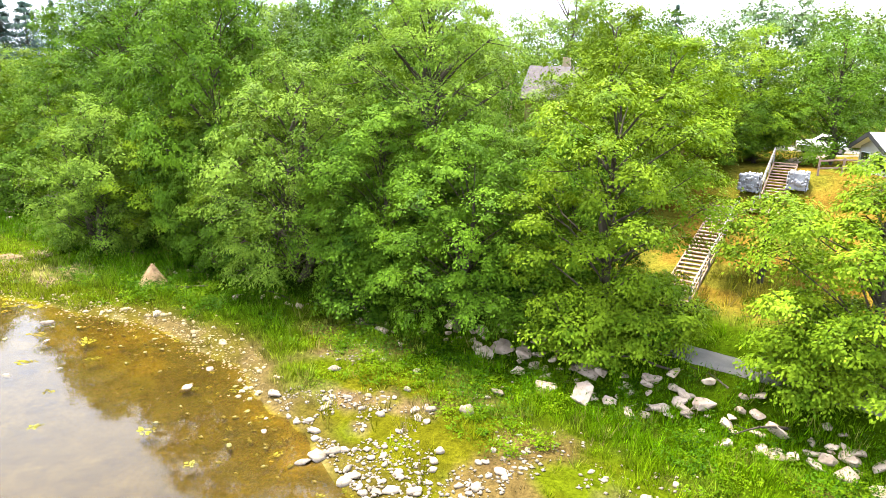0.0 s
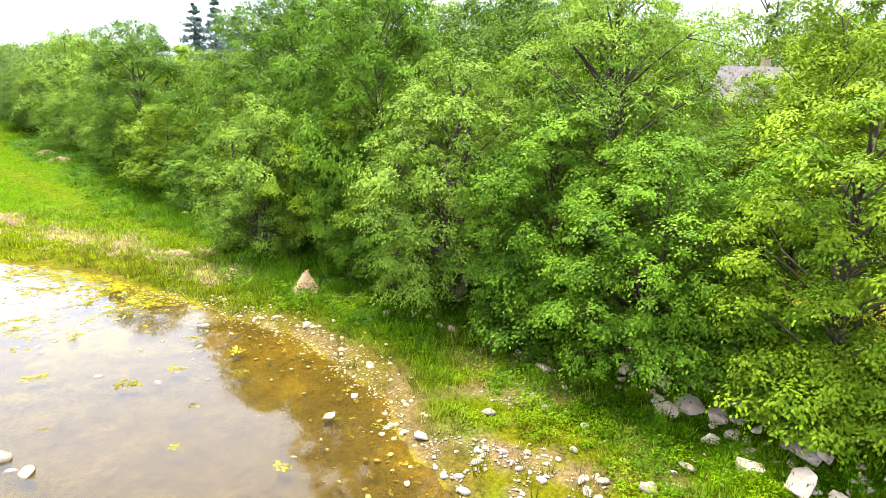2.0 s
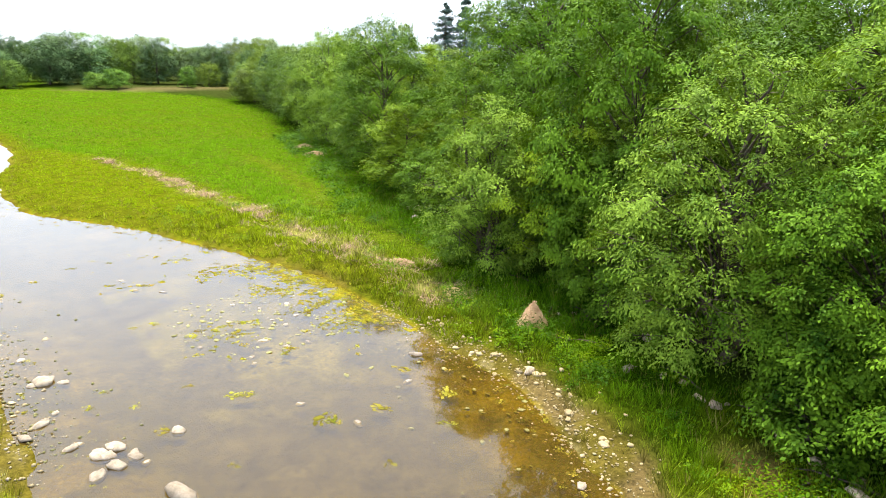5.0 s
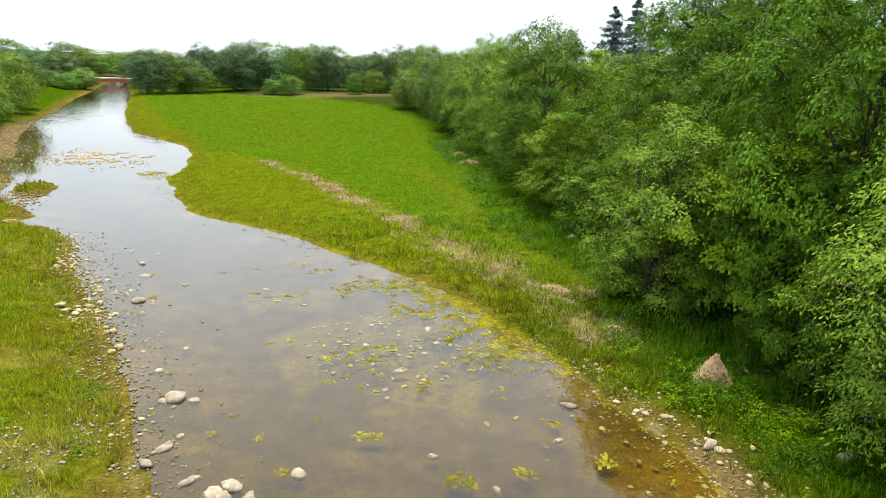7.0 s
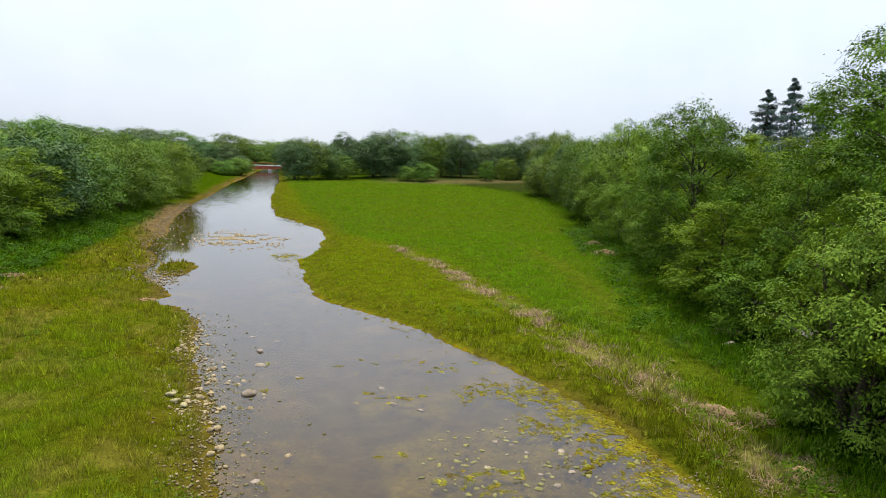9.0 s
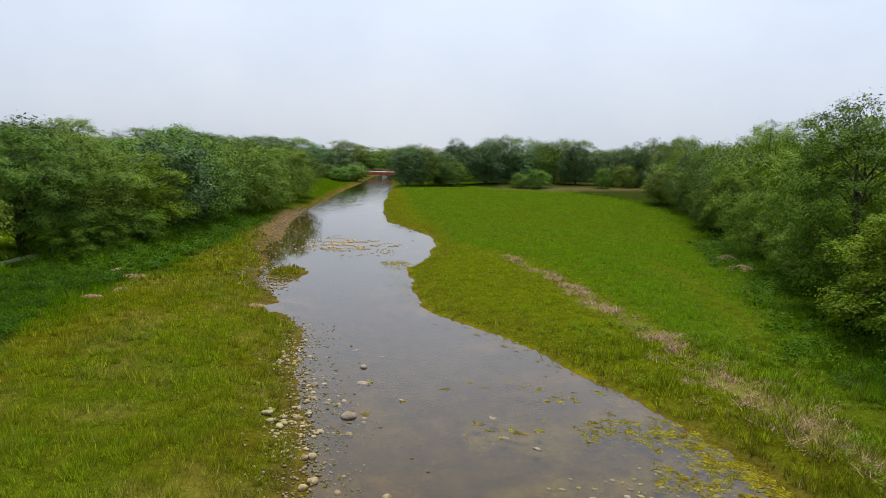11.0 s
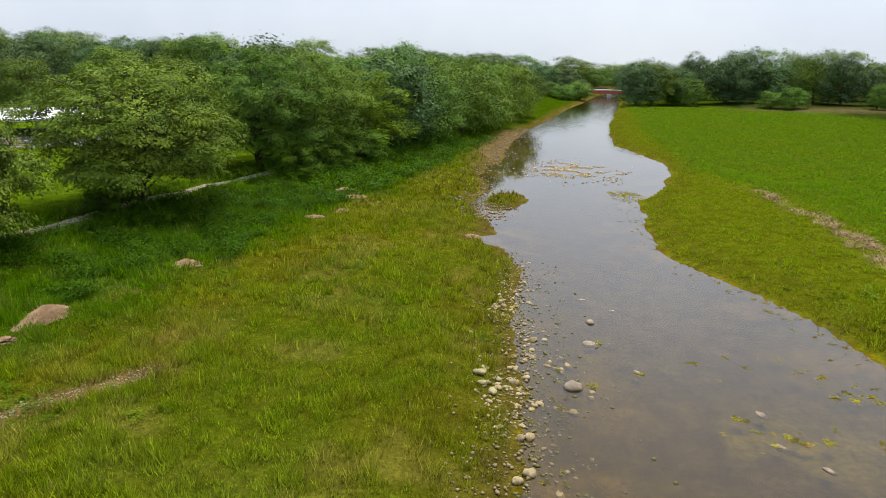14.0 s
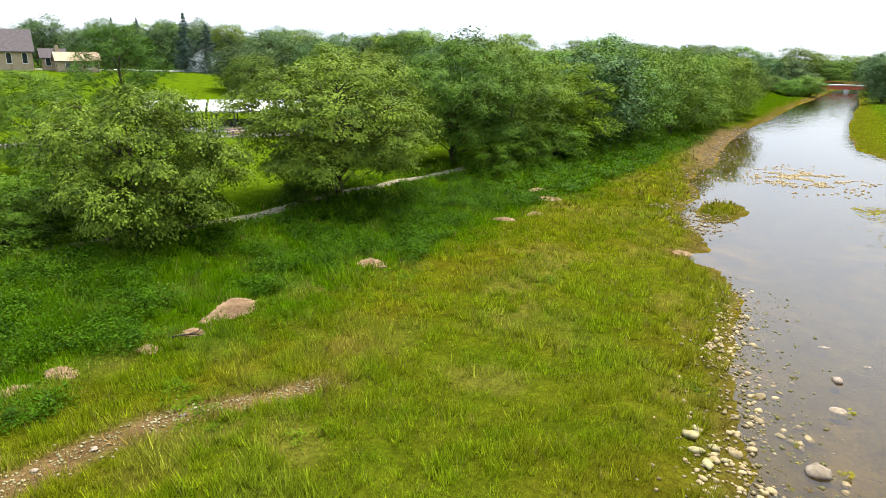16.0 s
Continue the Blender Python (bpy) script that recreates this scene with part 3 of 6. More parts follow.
gx = stretch_axis(-30, 44, 0.4, -2600, 2600)
gy = stretch_axis(-10, 92, 0.4, -2600, 2600)
X, Y = np.meshgrid(gx, gy)
Z = height(X, Y)
gv = np.stack([X.ravel(), Y.ravel(), Z.ravel()], 1)
ny, nx = X.shape
ii = (np.arange(ny - 1)[:, None] * nx + np.arange(nx - 1)[None, :]).ravel()
gf = np.stack([ii, ii + 1, ii + nx + 1, ii + nx], 1)
ground_me = mesh_from("ground", gv, gf, M_GROUND, True)
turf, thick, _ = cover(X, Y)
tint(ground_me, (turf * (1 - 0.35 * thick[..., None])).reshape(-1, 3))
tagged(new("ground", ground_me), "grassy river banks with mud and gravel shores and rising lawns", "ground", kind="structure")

# the water's sheet follows the channel and runs in under the banks
wy = np.concatenate([np.arange(-58, 130, 2.0), np.arange(130, 420, 10.0)])
wxl, wxr = np.interp(wy, LEFT_Y, LEFT_X) - 2.5, np.interp(wy, RIGHT_Y, RIGHT_X) + 2.5
wv = np.concatenate([np.stack([wxl, wy, wy * 0 + WATER], 1), np.stack([wxr, wy, wy * 0 + WATER], 1)])
k = len(wy)
wi = np.arange(k - 1)
water_me = mesh_from("river_water", wv, np.stack([wi, wi + k, wi + k + 1, wi + 1], 1), M_WATER)
water_ob = tagged(new("river_water", water_me), "shallow slow brown river water mirroring the pale sky", "river", kind="structure")
water_ob.visible_shadow = False


# ---- trees ----
def tube(points, radii, sides=6):
    """Verts and faces of a tapered tube through points."""
    pts = [Vector(p) for p in points]
    v, f = [], []
    for i, p in enumerate(pts):
        d = (pts[min(i + 1, len(pts) - 1)] - pts[max(i - 1, 0)]).normalized()
        a = d.orthogonal().normalized()
        b = d.cross(a)
        for s in range(sides):
            w = 2 * math.pi * s / sides
            v.append(p + (a * math.cos(w) + b * math.sin(w)) * radii[i])
    for i in range(len(pts) - 1):
        for s in range(sides):
            f.append((i * sides + s, i * sides + (s + 1) % sides, (i + 1) * sides + (s + 1) % sides, (i + 1) * sides + s))
    return v, f


def join_tubes(tubes):
    V, Fc = [], []
    for v, f in tubes:
        o = len(V)
        V += v
        Fc += [tuple(i + o for i in q) for q in f]
    return V, Fc


def leaves_mesh(name, rng, centres, outward, radius, per, size, material, slim=0.5, droop=0.3, kite=True):
    """Leaf sprays: flat drooping fans of kite-shaped leaves round each centre."""
    n = len(centres) * per
    c = np.repeat(centres, per, 0)
    o = np.repeat(outward, per, 0)
    r = np.repeat(radius, per)[:, None]
    d = rng.normal(size=(n, 3)) * np.array([1, 1, 0.38 if kite else 0.6]) + o * 0.5
    p = c + d * r * 0.62
    p[:, 2] -= np.linalg.norm((p - c)[:, :2], axis=1) * (0.25 + droop * 0.7 if kite else 0.15)
    nor = o * 0.85 + rng.normal(size=(n, 3)) * 0.32 + np.array([0, 0, 0.4])
    nor /= np.linalg.norm(nor, axis=1)[:, None]
    along = d * 0.7 + o * 0.4 + rng.normal(size=(n, 3)) * 0.35 - np.array([0, 0, droop])
    along -= nor * (along * nor).sum(1)[:, None]
    along /= np.linalg.norm(along, axis=1)[:, None] + 1e-9
    side = np.cross(nor, along)
    L = size * (0.65 + 0.7 * rng.random((n, 1)))
    W = L * slim * (0.8 + 0.4 * rng.random((n, 1)))
    if not kite:
        v = np.stack([p - along * L * 0.45 - side * W * 0.45, p - along * L * 0.3 + side * W * 0.6, p + along * L * 0.6], 1)
        return mesh_from(name, v.reshape(-1, 3), np.arange(n * 3).reshape(n, 3), material)
    v = np.empty((n, 4, 3))
    v[:, 0] = p - along * L * 0.5
    v[:, 1] = p + side * W * 0.5 - nor * W * 0.12
    v[:, 2] = p + along * L * 0.5 - nor * L * 0.18
    v[:, 3] = p - side * W * 0.5 - nor * W * 0.12
    return mesh_from(name, v.reshape(-1, 3), np.arange(n * 4).reshape(n, 4), material)


def build_tree(label, material, h, w, low=0.05, lobes=40, sprays=36, per=15, leaf=0.24, slim=0.55, droop=0.3, seed=1, belly=0.35, lean=0.0, trunk=0.02, stems=1, ragged=0.3, name="tree", near=True, layer=0.8, clump=1.0):
    """A broadleaved tree at the origin: trunk, limbs and a crown of leaf sprays with an uneven outline and gaps.
    h: height, w: crown width, low: where the crown begins, belly: the height, as a share, at which it is widest."""
    rng = np.random.default_rng(seed)
    root = tagged(new(name), label, name)
    z0 = h * low
    main, rad = np.empty((0, 3)), []
    while len(main) < lobes:  # each clump takes the roomiest of several tries, so that the clumps stand apart
        best, gap = None, -1.0
        for k in range(9):
            u, a = rng.random(), rng.uniform(0, 2 * math.pi)
            prof = math.sqrt(max(0.0, 1 - ((u - belly) / (1 - belly)) ** 2)) if u > belly else 1 - 0.35 * ((belly - u) / belly) ** 2
            if rng.random() > 0.25 + 0.75 * prof:
                continue
            inner = 0.45 if rng.random() < 0.15 else 0.9
            k_ = max(0.0, prof * inner + rng.normal() * ragged * 0.4 * (inner > 0.6)) * w * 0.37
            p = np.array([math.cos(a) * k_ + lean * u * w, math.sin(a) * k_, z0 + 0.05 * h + u * (h * 0.89 - z0) + rng.normal() * 0.015 * h])
            d = np.min(np.linalg.norm((main - p) * np.array([1, 1, 1.3]), axis=1)) if len(main) else 9.0
            if d > gap:
                best, gap, bp = p, d, prof
        if best is not None:
            main = np.vstack([main, best])
            rad.append(clump * w * (0.08 + 0.085 * rng.random() ** 1.5) * (0.8 + 0.35 * bp))
    rad = np.array(rad)
    cs, out = [], []
    for m_, r_ in zip(main, rad):
        away = np.array([m_[0], m_[1], (m_[2] - h * 0.4) * 0.6])
        away /= np.linalg.norm(away) + 1e-6
        d = rng.normal(size=(sprays, 3)) + away * 0.6 + np.array([0, 0, 0.45])
        d /= np.linalg.norm(d, axis=1)[:, None]
        d[:, 2] = np.where(d[:, 2] < (-0.35 if near else -0.5), -0.7 * d[:, 2], d[:, 2])
        p = m_ + d * r_ * np.array([1.25, 1.25, layer]) * (0.42 + 0.65 * rng.random((sprays, 1)) ** 0.55 if near else 0.45 + 0.62 * rng.random((sprays, 1)) ** 0.6)
        p[:, 2] -= droop * 0.35 * np.linalg.norm((p - m_)[:, :2], axis=1)
        cs.append(p)
        out.append(d)
    cs, out = np.concatenate(cs), np.concatenate(out)
    cs[:, 2] = np.maximum(cs[:, 2], 0.3 + 0.2 * rng.random(len(cs)) + (z0 * 0.7))
    tubes = []
    r0 = h * trunk
    for s in range(stems):
        off = np.array([rng.normal() * 0.3, rng.normal() * 0.3, 0]) * (stems > 1)
        top = np.array([rng.normal() * 0.06 * w + lean * w * 0.5, rng.normal() * 0.06 * w, h * 0.86]) + off * 4
        pts = [off * (1 - t) + top * t + np.array([rng.normal(), rng.normal(), 0]) * 0.02 * h * (t > 0) for t in (0, 0.12, 0.3, 0.5, 0.72, 1)]
        pts[0] = pts[0] - np.array([0, 0, 0.5])
        tubes.append(tube(pts, [r0 * k for k in (1.5, 1.05, 0.9, 0.68, 0.42, 0.1)], 8))
    V, Fc = join_tubes(tubes)
    part_mesh("trunk", mesh_from("trunk", V, Fc, M_BARK, True), root)
    tubes = []
    for m_, r_ in zip(main, rad):
        st = np.array([0, 0, max(h * 0.06, min(h * 0.8, m_[2] - 0.5 * math.hypot(m_[0], m_[1]) - 0.08 * h))])
        mid = (st + m_) / 2 + np.array([rng.normal() * 0.3, rng.normal() * 0.3, 0.02 * h])
        tubes.append(tube([st, mid, m_, m_ + (m_ - mid) * 0.4], [r0 * 0.28, r0 * 0.16, r0 * 0.08, 0.01], 5))
    for j in rng.permutation(len(cs))[: lobes * 4 * near]:
        m_ = main[j // sprays]
        tubes.append(tube([m_, (m_ + cs[j]) / 2 + rng.normal(size=3) * 0.1, cs[j] + (cs[j] - m_) * 0.2], [r0 * 0.11, r0 * 0.06, 0.006], 3))
    V, Fc = join_tubes(tubes)
    part_mesh("limb_frame", mesh_from("limb_frame", V, Fc, M_BARK, True), root)
    sr = (0.8 + 0.9 * rng.random(len(cs))) * leaf * (2.1 if near else 1.9)
    part_mesh("crown", leaves_mesh("crown", rng, cs, out, sr, per, leaf, material, slim, droop, near), root)
    root["h"], root["w"] = h, w
    return root


def place(root, x, y, turn=0.0, scale=(1, 1, 1), sink=0.0):
    """Stands a thing on the ground."""
    root.matrix_basis = Matrix.LocRotScale((x, y, hz(x, y) - sink), Euler((0, 0, radians(turn))), scale)
    return root


def again(root, x, y, turn, h, w, label="", sink=0.0):
    """A copy of a tree, stretched to the height h and the width w."""
    s = (w / root["w"], w / root["w"], h / root["h"])
    ob = copy_thing(root, Matrix.Identity(4))
    ob.matrix_basis = Matrix.LocRotScale((x, y, hz(x, y) - sink), Euler((0, 0, radians(turn))), s)
    return tagged(ob, label)


def build_spruce(label, h, w, seed=1, tiers=17, per=22):
    """A conifer: straight trunk, tiers of drooping boughs with needle sprays."""
    rng = np.random.default_rng(seed)
    root = tagged(new("spruce_tree"), label, "spruce tree")
    cs, out, sr = [], [], []
    tubes = [tube([(0, 0, -0.4), (0, 0, h * 0.5), (0, 0, h)], [h * 0.016, h * 0.01, 0.02], 7)]
    for i in range(tiers):
        g = i / (tiers - 1)
        z, r = h * (0.05 + 0.93 * g ** 0.92), w / 2 * (1 - g) ** 0.8 * (0.7 + 0.45 * rng.random()) + 0.25
        nb = max(4, int(7 * (1 - g)) + 4)
        for b in range(nb):
            a = 2 * math.pi * (b + rng.random() * 0.8) / nb
            rb = r * (0.55 + 0.6 * rng.random())
            zb = z + rng.normal() * 0.012 * h
            way = np.array([math.cos(a), math.sin(a), 0.0])
            sag = 0.2 + 0.15 * rng.random()
            line = [np.array([0, 0, zb]) + way * rb * t + np.array([0, 0, -sag * rb * math.sin(2.3 * t)]) for t in (0, 0.35, 0.7, 1)]
            tubes.append(tube(line, [0.06, 0.04, 0.025, 0.01], 3))
            for t in (0.2, 0.4, 0.6, 0.8, 1.0):
                cs.append(np.array([0, 0, zb]) + way * rb * t + np.array([0, 0, -sag * rb * math.sin(2.3 * t) - 0.05]))
                out.append(way + np.array([0, 0, 0.3]))
                sr.append(0.17 * rb * (1.25 - 0.75 * t) + 0.2)
    V, Fc = join_tubes(tubes)
    part_mesh("trunk", mesh_from("trunk", V, Fc, M_BARK), root)
    part_mesh("crown", leaves_mesh("crown", rng, np.array(cs), np.array(out), np.array(sr), per, 0.42, M_SPRUCE, 0.34, 0.3, False), root)
    root["h"], root["w"] = h, w
    return root


# trees of the right bank, from the first bend downstream
maple_a = place(build_tree("leafy bright green maple leaning over the river bank", M_MAPLE, 9.0, 9.0, 0.02, 58, 28, 52, 0.125, seed=3, stems=2), 29.4, 8.0)
willow_c = place(build_tree("broad grey-green willow hanging down to the bank", M_WILLOW, 13.0, 9.8, 0.02, 64, 26, 42, 0.155, 0.38, 0.6, 5, stems=2), 32.2, 18.8)
willow_b = place(build_tree("tall old grey-green willow with bare dark limbs", M_WILLOW, 16.0, 11.0, 0.12, 76, 26, 42, 0.165, 0.34, 0.6, 7, 0.45, trunk=0.021, stems=2), 36.5, 12.4)
lime_j = place(build_tree("slender young maple with fresh yellow-green leaves", M_LIME, 11.5, 7.0, 0.03, 44, 22, 44, 0.14, 0.5, 0.3, 9, ragged=0.6, layer=0.55), 27.9, 1.4)
lime_k = place(build_tree("bushy young maple with fresh yellow-green leaves", M_LIME, 9.8, 6.8, 0.02, 46, 24, 44, 0.14, 0.5, 0.3, 11, ragged=0.5, layer=0.6), 25.3, -8.0)
willow_d = place(build_tree("rounded grey-green willow bush on the meadow's edge", M_WILLOW, 10.2, 8.0, 0.01, 60, 26, 42, 0.155, 0.4, 0.5, 13, stems=3), 34.3, 34.4)
maple_f = place(build_tree("very tall maple with a wide fresh green crown", M_MAPLE, 18.5, 14.5, 0.06, 52, 36, 34, 0.21, 0.5, 0.25, seed=15, belly=0.5, near=False, clump=1.1), 49.0, 44.0)
bush = place(build_tree("low leafy green bush at the foot of the trees", M_MAPLE, 4.5, 5.0, 0.0, 30, 18, 26, 0.16, seed=17, stems=3, name="bush"), 30.2, 13.4)
poplar = place(build_tree("tall airy poplar with fine green leaves", M_MAPLE, 14.5, 9.5, 0.03, 40, 30, 28, 0.2, 0.5, 0.2, seed=19, ragged=0.3, near=False, clump=1.15), 47.5, 64.5, 0, (1.05, 1.05, 1.1))
mid_a = place(build_tree("tall leafy green tree above the river bank", M_MAPLE, 12.0, 10.0, 0.02, 34, 30, 29, 0.205, 0.5, 0.2, seed=51, near=False, clump=1.25), 46.0, 27.0)
mid_b = place(build_tree("tall willow with soft grey-green foliage", M_WILLOW, 12.0, 10.0, 0.02, 34, 30, 30, 0.2, 0.45, 0.35, 53, near=False, clump=1.25), 38.5, 24.5)
mid_c = place(build_tree("slender tree with fresh yellow-green foliage", M_LIME, 12.0, 8.0, 0.02, 32, 28, 28, 0.205, 0.5, 0.2, seed=55, ragged=0.4, near=False, clump=1.25), 58.5, 16.0)

again(maple_a, 32.0, 13.4, 130, 9.0, 8.5)
again(maple_a, 31.5, 3.2, 220, 8.0, 7.0)
again(maple_a, 34.0, 25.2, 60, 8.0, 6.5)
again(lime_k, 36.2, 29.8, 40, 9.6, 7.0)
again(maple_a, 39.5, 36.5, 250, 11.0, 8.0)
again(mid_a, 46.0, 50.5, 100, 10.5, 8.5)
again(mid_c, 43.6, 55.5, 200, 8.0, 7.6, "rounded yellow-green tree on the meadow's edge")
again(bush, 37.2, 36.6, 30, 4.6, 5.2)
again(bush, 41.2, 49.0, 80, 4.4, 5.5)
again(bush, 33.4, 22.2, 150, 3.6, 4.5)
again(bush, 28.6, 4.4, 220, 2.6, 3.4)
again(bush, 46.5, 60.5, 120, 4.0, 5.5)
again(mid_a, 43.0, 19.5, 120, 14.5, 10.0)
again(mid_a, 44.0, 36.0, 20, 12.0, 10.0)
again(mid_c, 47.5, -0.5, 30, 11.0, 8.5)
again(mid_c, 54.0, 3.0, 160, 9.0, 7.0)
again(mid_a, 46.0, 6.5, 200, 7.0, 8.0)
again(mid_a, 55.0, 20.0, 70, 14.0, 12.0)
again(mid_a, 57.7, -12.6, 40, 10.8, 9.0, "dark green maple shading the top of the steps")
again(mid_c, 56.5, -7.0, 200, 10.0, 7.0)
again(mid_a, 53.6, -5.2, 60, 5.2, 5.5)
again(mid_c, 53.5, -3.2, 200, 6.5, 5.0)
small = place(build_tree("small lawn tree with a forked dark trunk", M_LIME, 4.6, 5.4, 0.3, 24, 20, 12, 0.2, seed=23, belly=0.5, trunk=0.03), 35.8, -5.8)
again(mid_b, 54.0, 80.0, 40, 14.5, 11.0)
again(mid_b, 57.5, 94.0, 70, 15.5, 11.0)
again(mid_c, 55.0, 70.0, 150, 12.4, 10.5)
again(mid_c, 52.5, 57.0, 150, 11.5, 8.5)
again(mid_a, 64.0, 62.0, 20, 16.5, 12.0)
again(mid_b, 50.5, 73.0, 120, 7.5, 8.0)

spruce = place(build_spruce("tall dark spruce beyond the river trees", 17.5, 16.0, 3), 81.5, 97.0)
again(spruce, 84.5, 95.5, 60, 18.0, 15.0)
again(spruce, 90.0, 96.0, 120, 15.5, 14.0)
again(spruce, 76.0, 104.0, 120, 14.5, 9.0)
again(spruce, 108.0, -1.0, 100, 17.0, 12.0)

# lighter trees for the distance
wood_a = place(build_tree("broad leafy tree of the riverside wood", M_FAR, 12.0, 12.0, 0.03, 28, 32, 14, 0.35, 0.6, 0.12, seed=31, near=False, layer=1.0, belly=0.42, clump=1.42, ragged=0.2), 70.0, 118.0)
wood_b = place(build_tree("grey-green willow of the riverside wood", M_SALLOW, 12.0, 12.0, 0.03, 28, 32, 14, 0.35, 0.5, 0.2, seed=33, near=False, layer=0.95, belly=0.42, clump=1.42, ragged=0.2), 66.5, 112.0)
wood_c = place(build_tree("deep green tree of the riverside wood", M_HAZY, 12.0, 11.0, 0.03, 28, 32, 14, 0.35, 0.6, 0.12, seed=35, near=False, layer=1.0, belly=0.45, clump=1.42, ragged=0.2), 73.0, 128.0)
rng_w = random.Random(8)
kinds = (wood_a, wood_b, wood_c)


def grove(points, h, w, weights=(5, 3, 3), spread=3.0):
    """A belt of trees along a line of the plan."""
    for (x0, y0), (x1, y1) in zip(points, points[1:]):
        n = max(1, round(math.hypot(x1 - x0, y1 - y0) / (w * 0.68)))
        for i in range(n):
            t = (i + 0.5) / n
            x = x0 + (x1 - x0) * t + rng_w.uniform(-spread, spread)
            y = y0 + (y1 - y0) * t + rng_w.uniform(-spread, spread)
            again(rng_w.choices(kinds, weights)[0], x, y, rng_w.uniform(0, 360), h * rng_w.uniform(0.7, 1.28), w * rng_w.uniform(0.72, 1.05))


grove([(74, 120), (88, 165), (97, 205)], 14, 12, (3, 6, 2))
grove([(84, 112), (104, 170), (115, 215)], 13, 13)
grove([(62, 108), (67, 118), (75, 136), (81, 158), (87, 190)], 11, 11, (3, 7, 1), 1.5)
again(wood_c, 20.5, 240, 30, 12.5, 12)
again(wood_a, 25.5, 249, 130, 13.5, 13)
again(wood_c, 32, 254, 230, 11.5, 13)
again(wood_b, 36, 250, 230, 8.5, 11)
grove([(36, 262), (62, 272), (90, 264), (120, 256)], 13.5, 16, (3, 1, 5))
grove([(40, 300), (100, 300), (160, 250)], 14, 17)
grove([(93, 200), (104, 225), (118, 250)], 13, 14, (3, 5, 2))
for x, y, h, w in ((60, 246, 5.0, 7), (66, 244, 6, 8), (88, 243, 7, 6), (97, 247, 8, 8)):
    again(wood_a, x, y, x * 7, h, w)
again(wood_c, 112, 268, 40, 11, 10)
copper = place(build_tree("dark purple-leaved copper beech", M_PURPLE, 11.0, 8.0, 0.0, 24, 12, 9, 0.55, seed=37, near=False), 121, 285)

# trees of the far bank
dark_tree = place(build_tree("dense dark green park tree with a rounded crown", M_DARK, 12.0, 12.0, 0.04, 36, 28, 30, 0.2, 0.55, 0.2, seed=57, near=False, clump=1.25), -43.0, 106.0)
maple_p = place(build_tree("wide pale green tree flecked with light leaf undersides", M_SILVER, 8.4, 9.6, 0.06, 66, 32, 38, 0.16, 0.5, 0.5, 41, ragged=0.4, stems=2, layer=0.42), -22.8, 48.6)
sallow = place(build_tree("tall sallow with soft dull green foliage", M_SALLOW, 10.5, 12.5, 0.05, 38, 32, 28, 0.215, 0.45, 0.35, 63, near=False, clump=1.2), -19.0, 88.0)
maple_q = place(build_tree("large round grey-green tree beside the gravel path", M_SALLOW, 10.6, 12.5, 0.2, 64, 34, 36, 0.18, 0.5, 0.4, 43, 0.46, trunk=0.026, layer=0.7), -20.5, 61.9, 0, (1.04, 1.04, 0.92))
again(maple_q, -21.0, 80.5, 90, 11.0, 12.5)
again(mid_c, -16.8, 97.5, 20, 9.2, 10.0)
again(wood_c, -15.8, 106.0, 80, 10.8, 12.0)
again(wood_a, -13.8, 114.0, 150, 8.8, 11.0)
again(wood_c, -30.0, 98.0, 150, 11.5, 12.0)
again(maple_p, -33.0, 39.0, 140, 7.0, 9.5)
again(sallow, -28.5, 78.0, 200, 9.5, 11.0)
again(bush, -20.5, 58.9, 40, 2.5, 3.0)
for x, y, h, w in ((-17.2, 79.0, 3.0, 5.0), (-16.6, 84.5, 3.0, 6.0), (-15.5, 91.0, 3.4, 6.5)):
    again(bush, x, y, x * 50, h, w, "leafy undergrowth hiding the gravel footpath")
again(bush, -27.0, 44.0, 90, 2.6, 4.5)
again(bush, -26.0, 53.0, 190, 2.2, 4.5)
again(sallow, -44.0, 55.0, 10, 7.6, 9.5)
for x, y, h, w in ((-28.8, 46.6, 3.2, 4.5), (-30.5, 49.5, 4.6, 5.0), (-25.4, 42.6, 2.0, 4.2), (-31.5, 44.5, 3.4, 5.0), (-28.5, 54.0, 3.6, 3.8)):
    again(bush, x, y, x * 40, h, w, "dark leafy shrub below the bankside trees")
again(dark_tree, -81.0, 89.0, 60, 12.8, 13.0)
grove([(-12, 122), (-11, 150), (-8, 178)], 10, 12, (4, 4, 2), 1.2)
grove([(-24, 112), (-22, 150), (-18, 200)], 10.5, 13)
grove([(-42, 118), (-40, 170), (-36, 230)], 11, 14)
grove([(-64, 130), (-62, 190), (-60, 250)], 11, 15)
grove([(-90, 150), (-95, 230)], 10, 15)
grove([(-18, 215), (-36, 245), (-60, 270)], 10.5, 15, (4, 2, 5))
for x, y, h in ((-3, 262, 4.8), (0, 274, 5.2), (-8, 266, 4.8), (2.4, 268, 6.2)):
    again(wood_a, x, y, x * 31, h, 9, "low rounded green bush on the river point")
grove([(-60, 350), (0, 380), (60, 390), (140, 350), (220, 280)], 13, 22)
grove([(-120, 300), (-60, 420), (60, 450), (200, 420), (300, 330)], 13, 26)
grove([(-260, 210), (-230, 320), (-160, 400)], 12, 24)
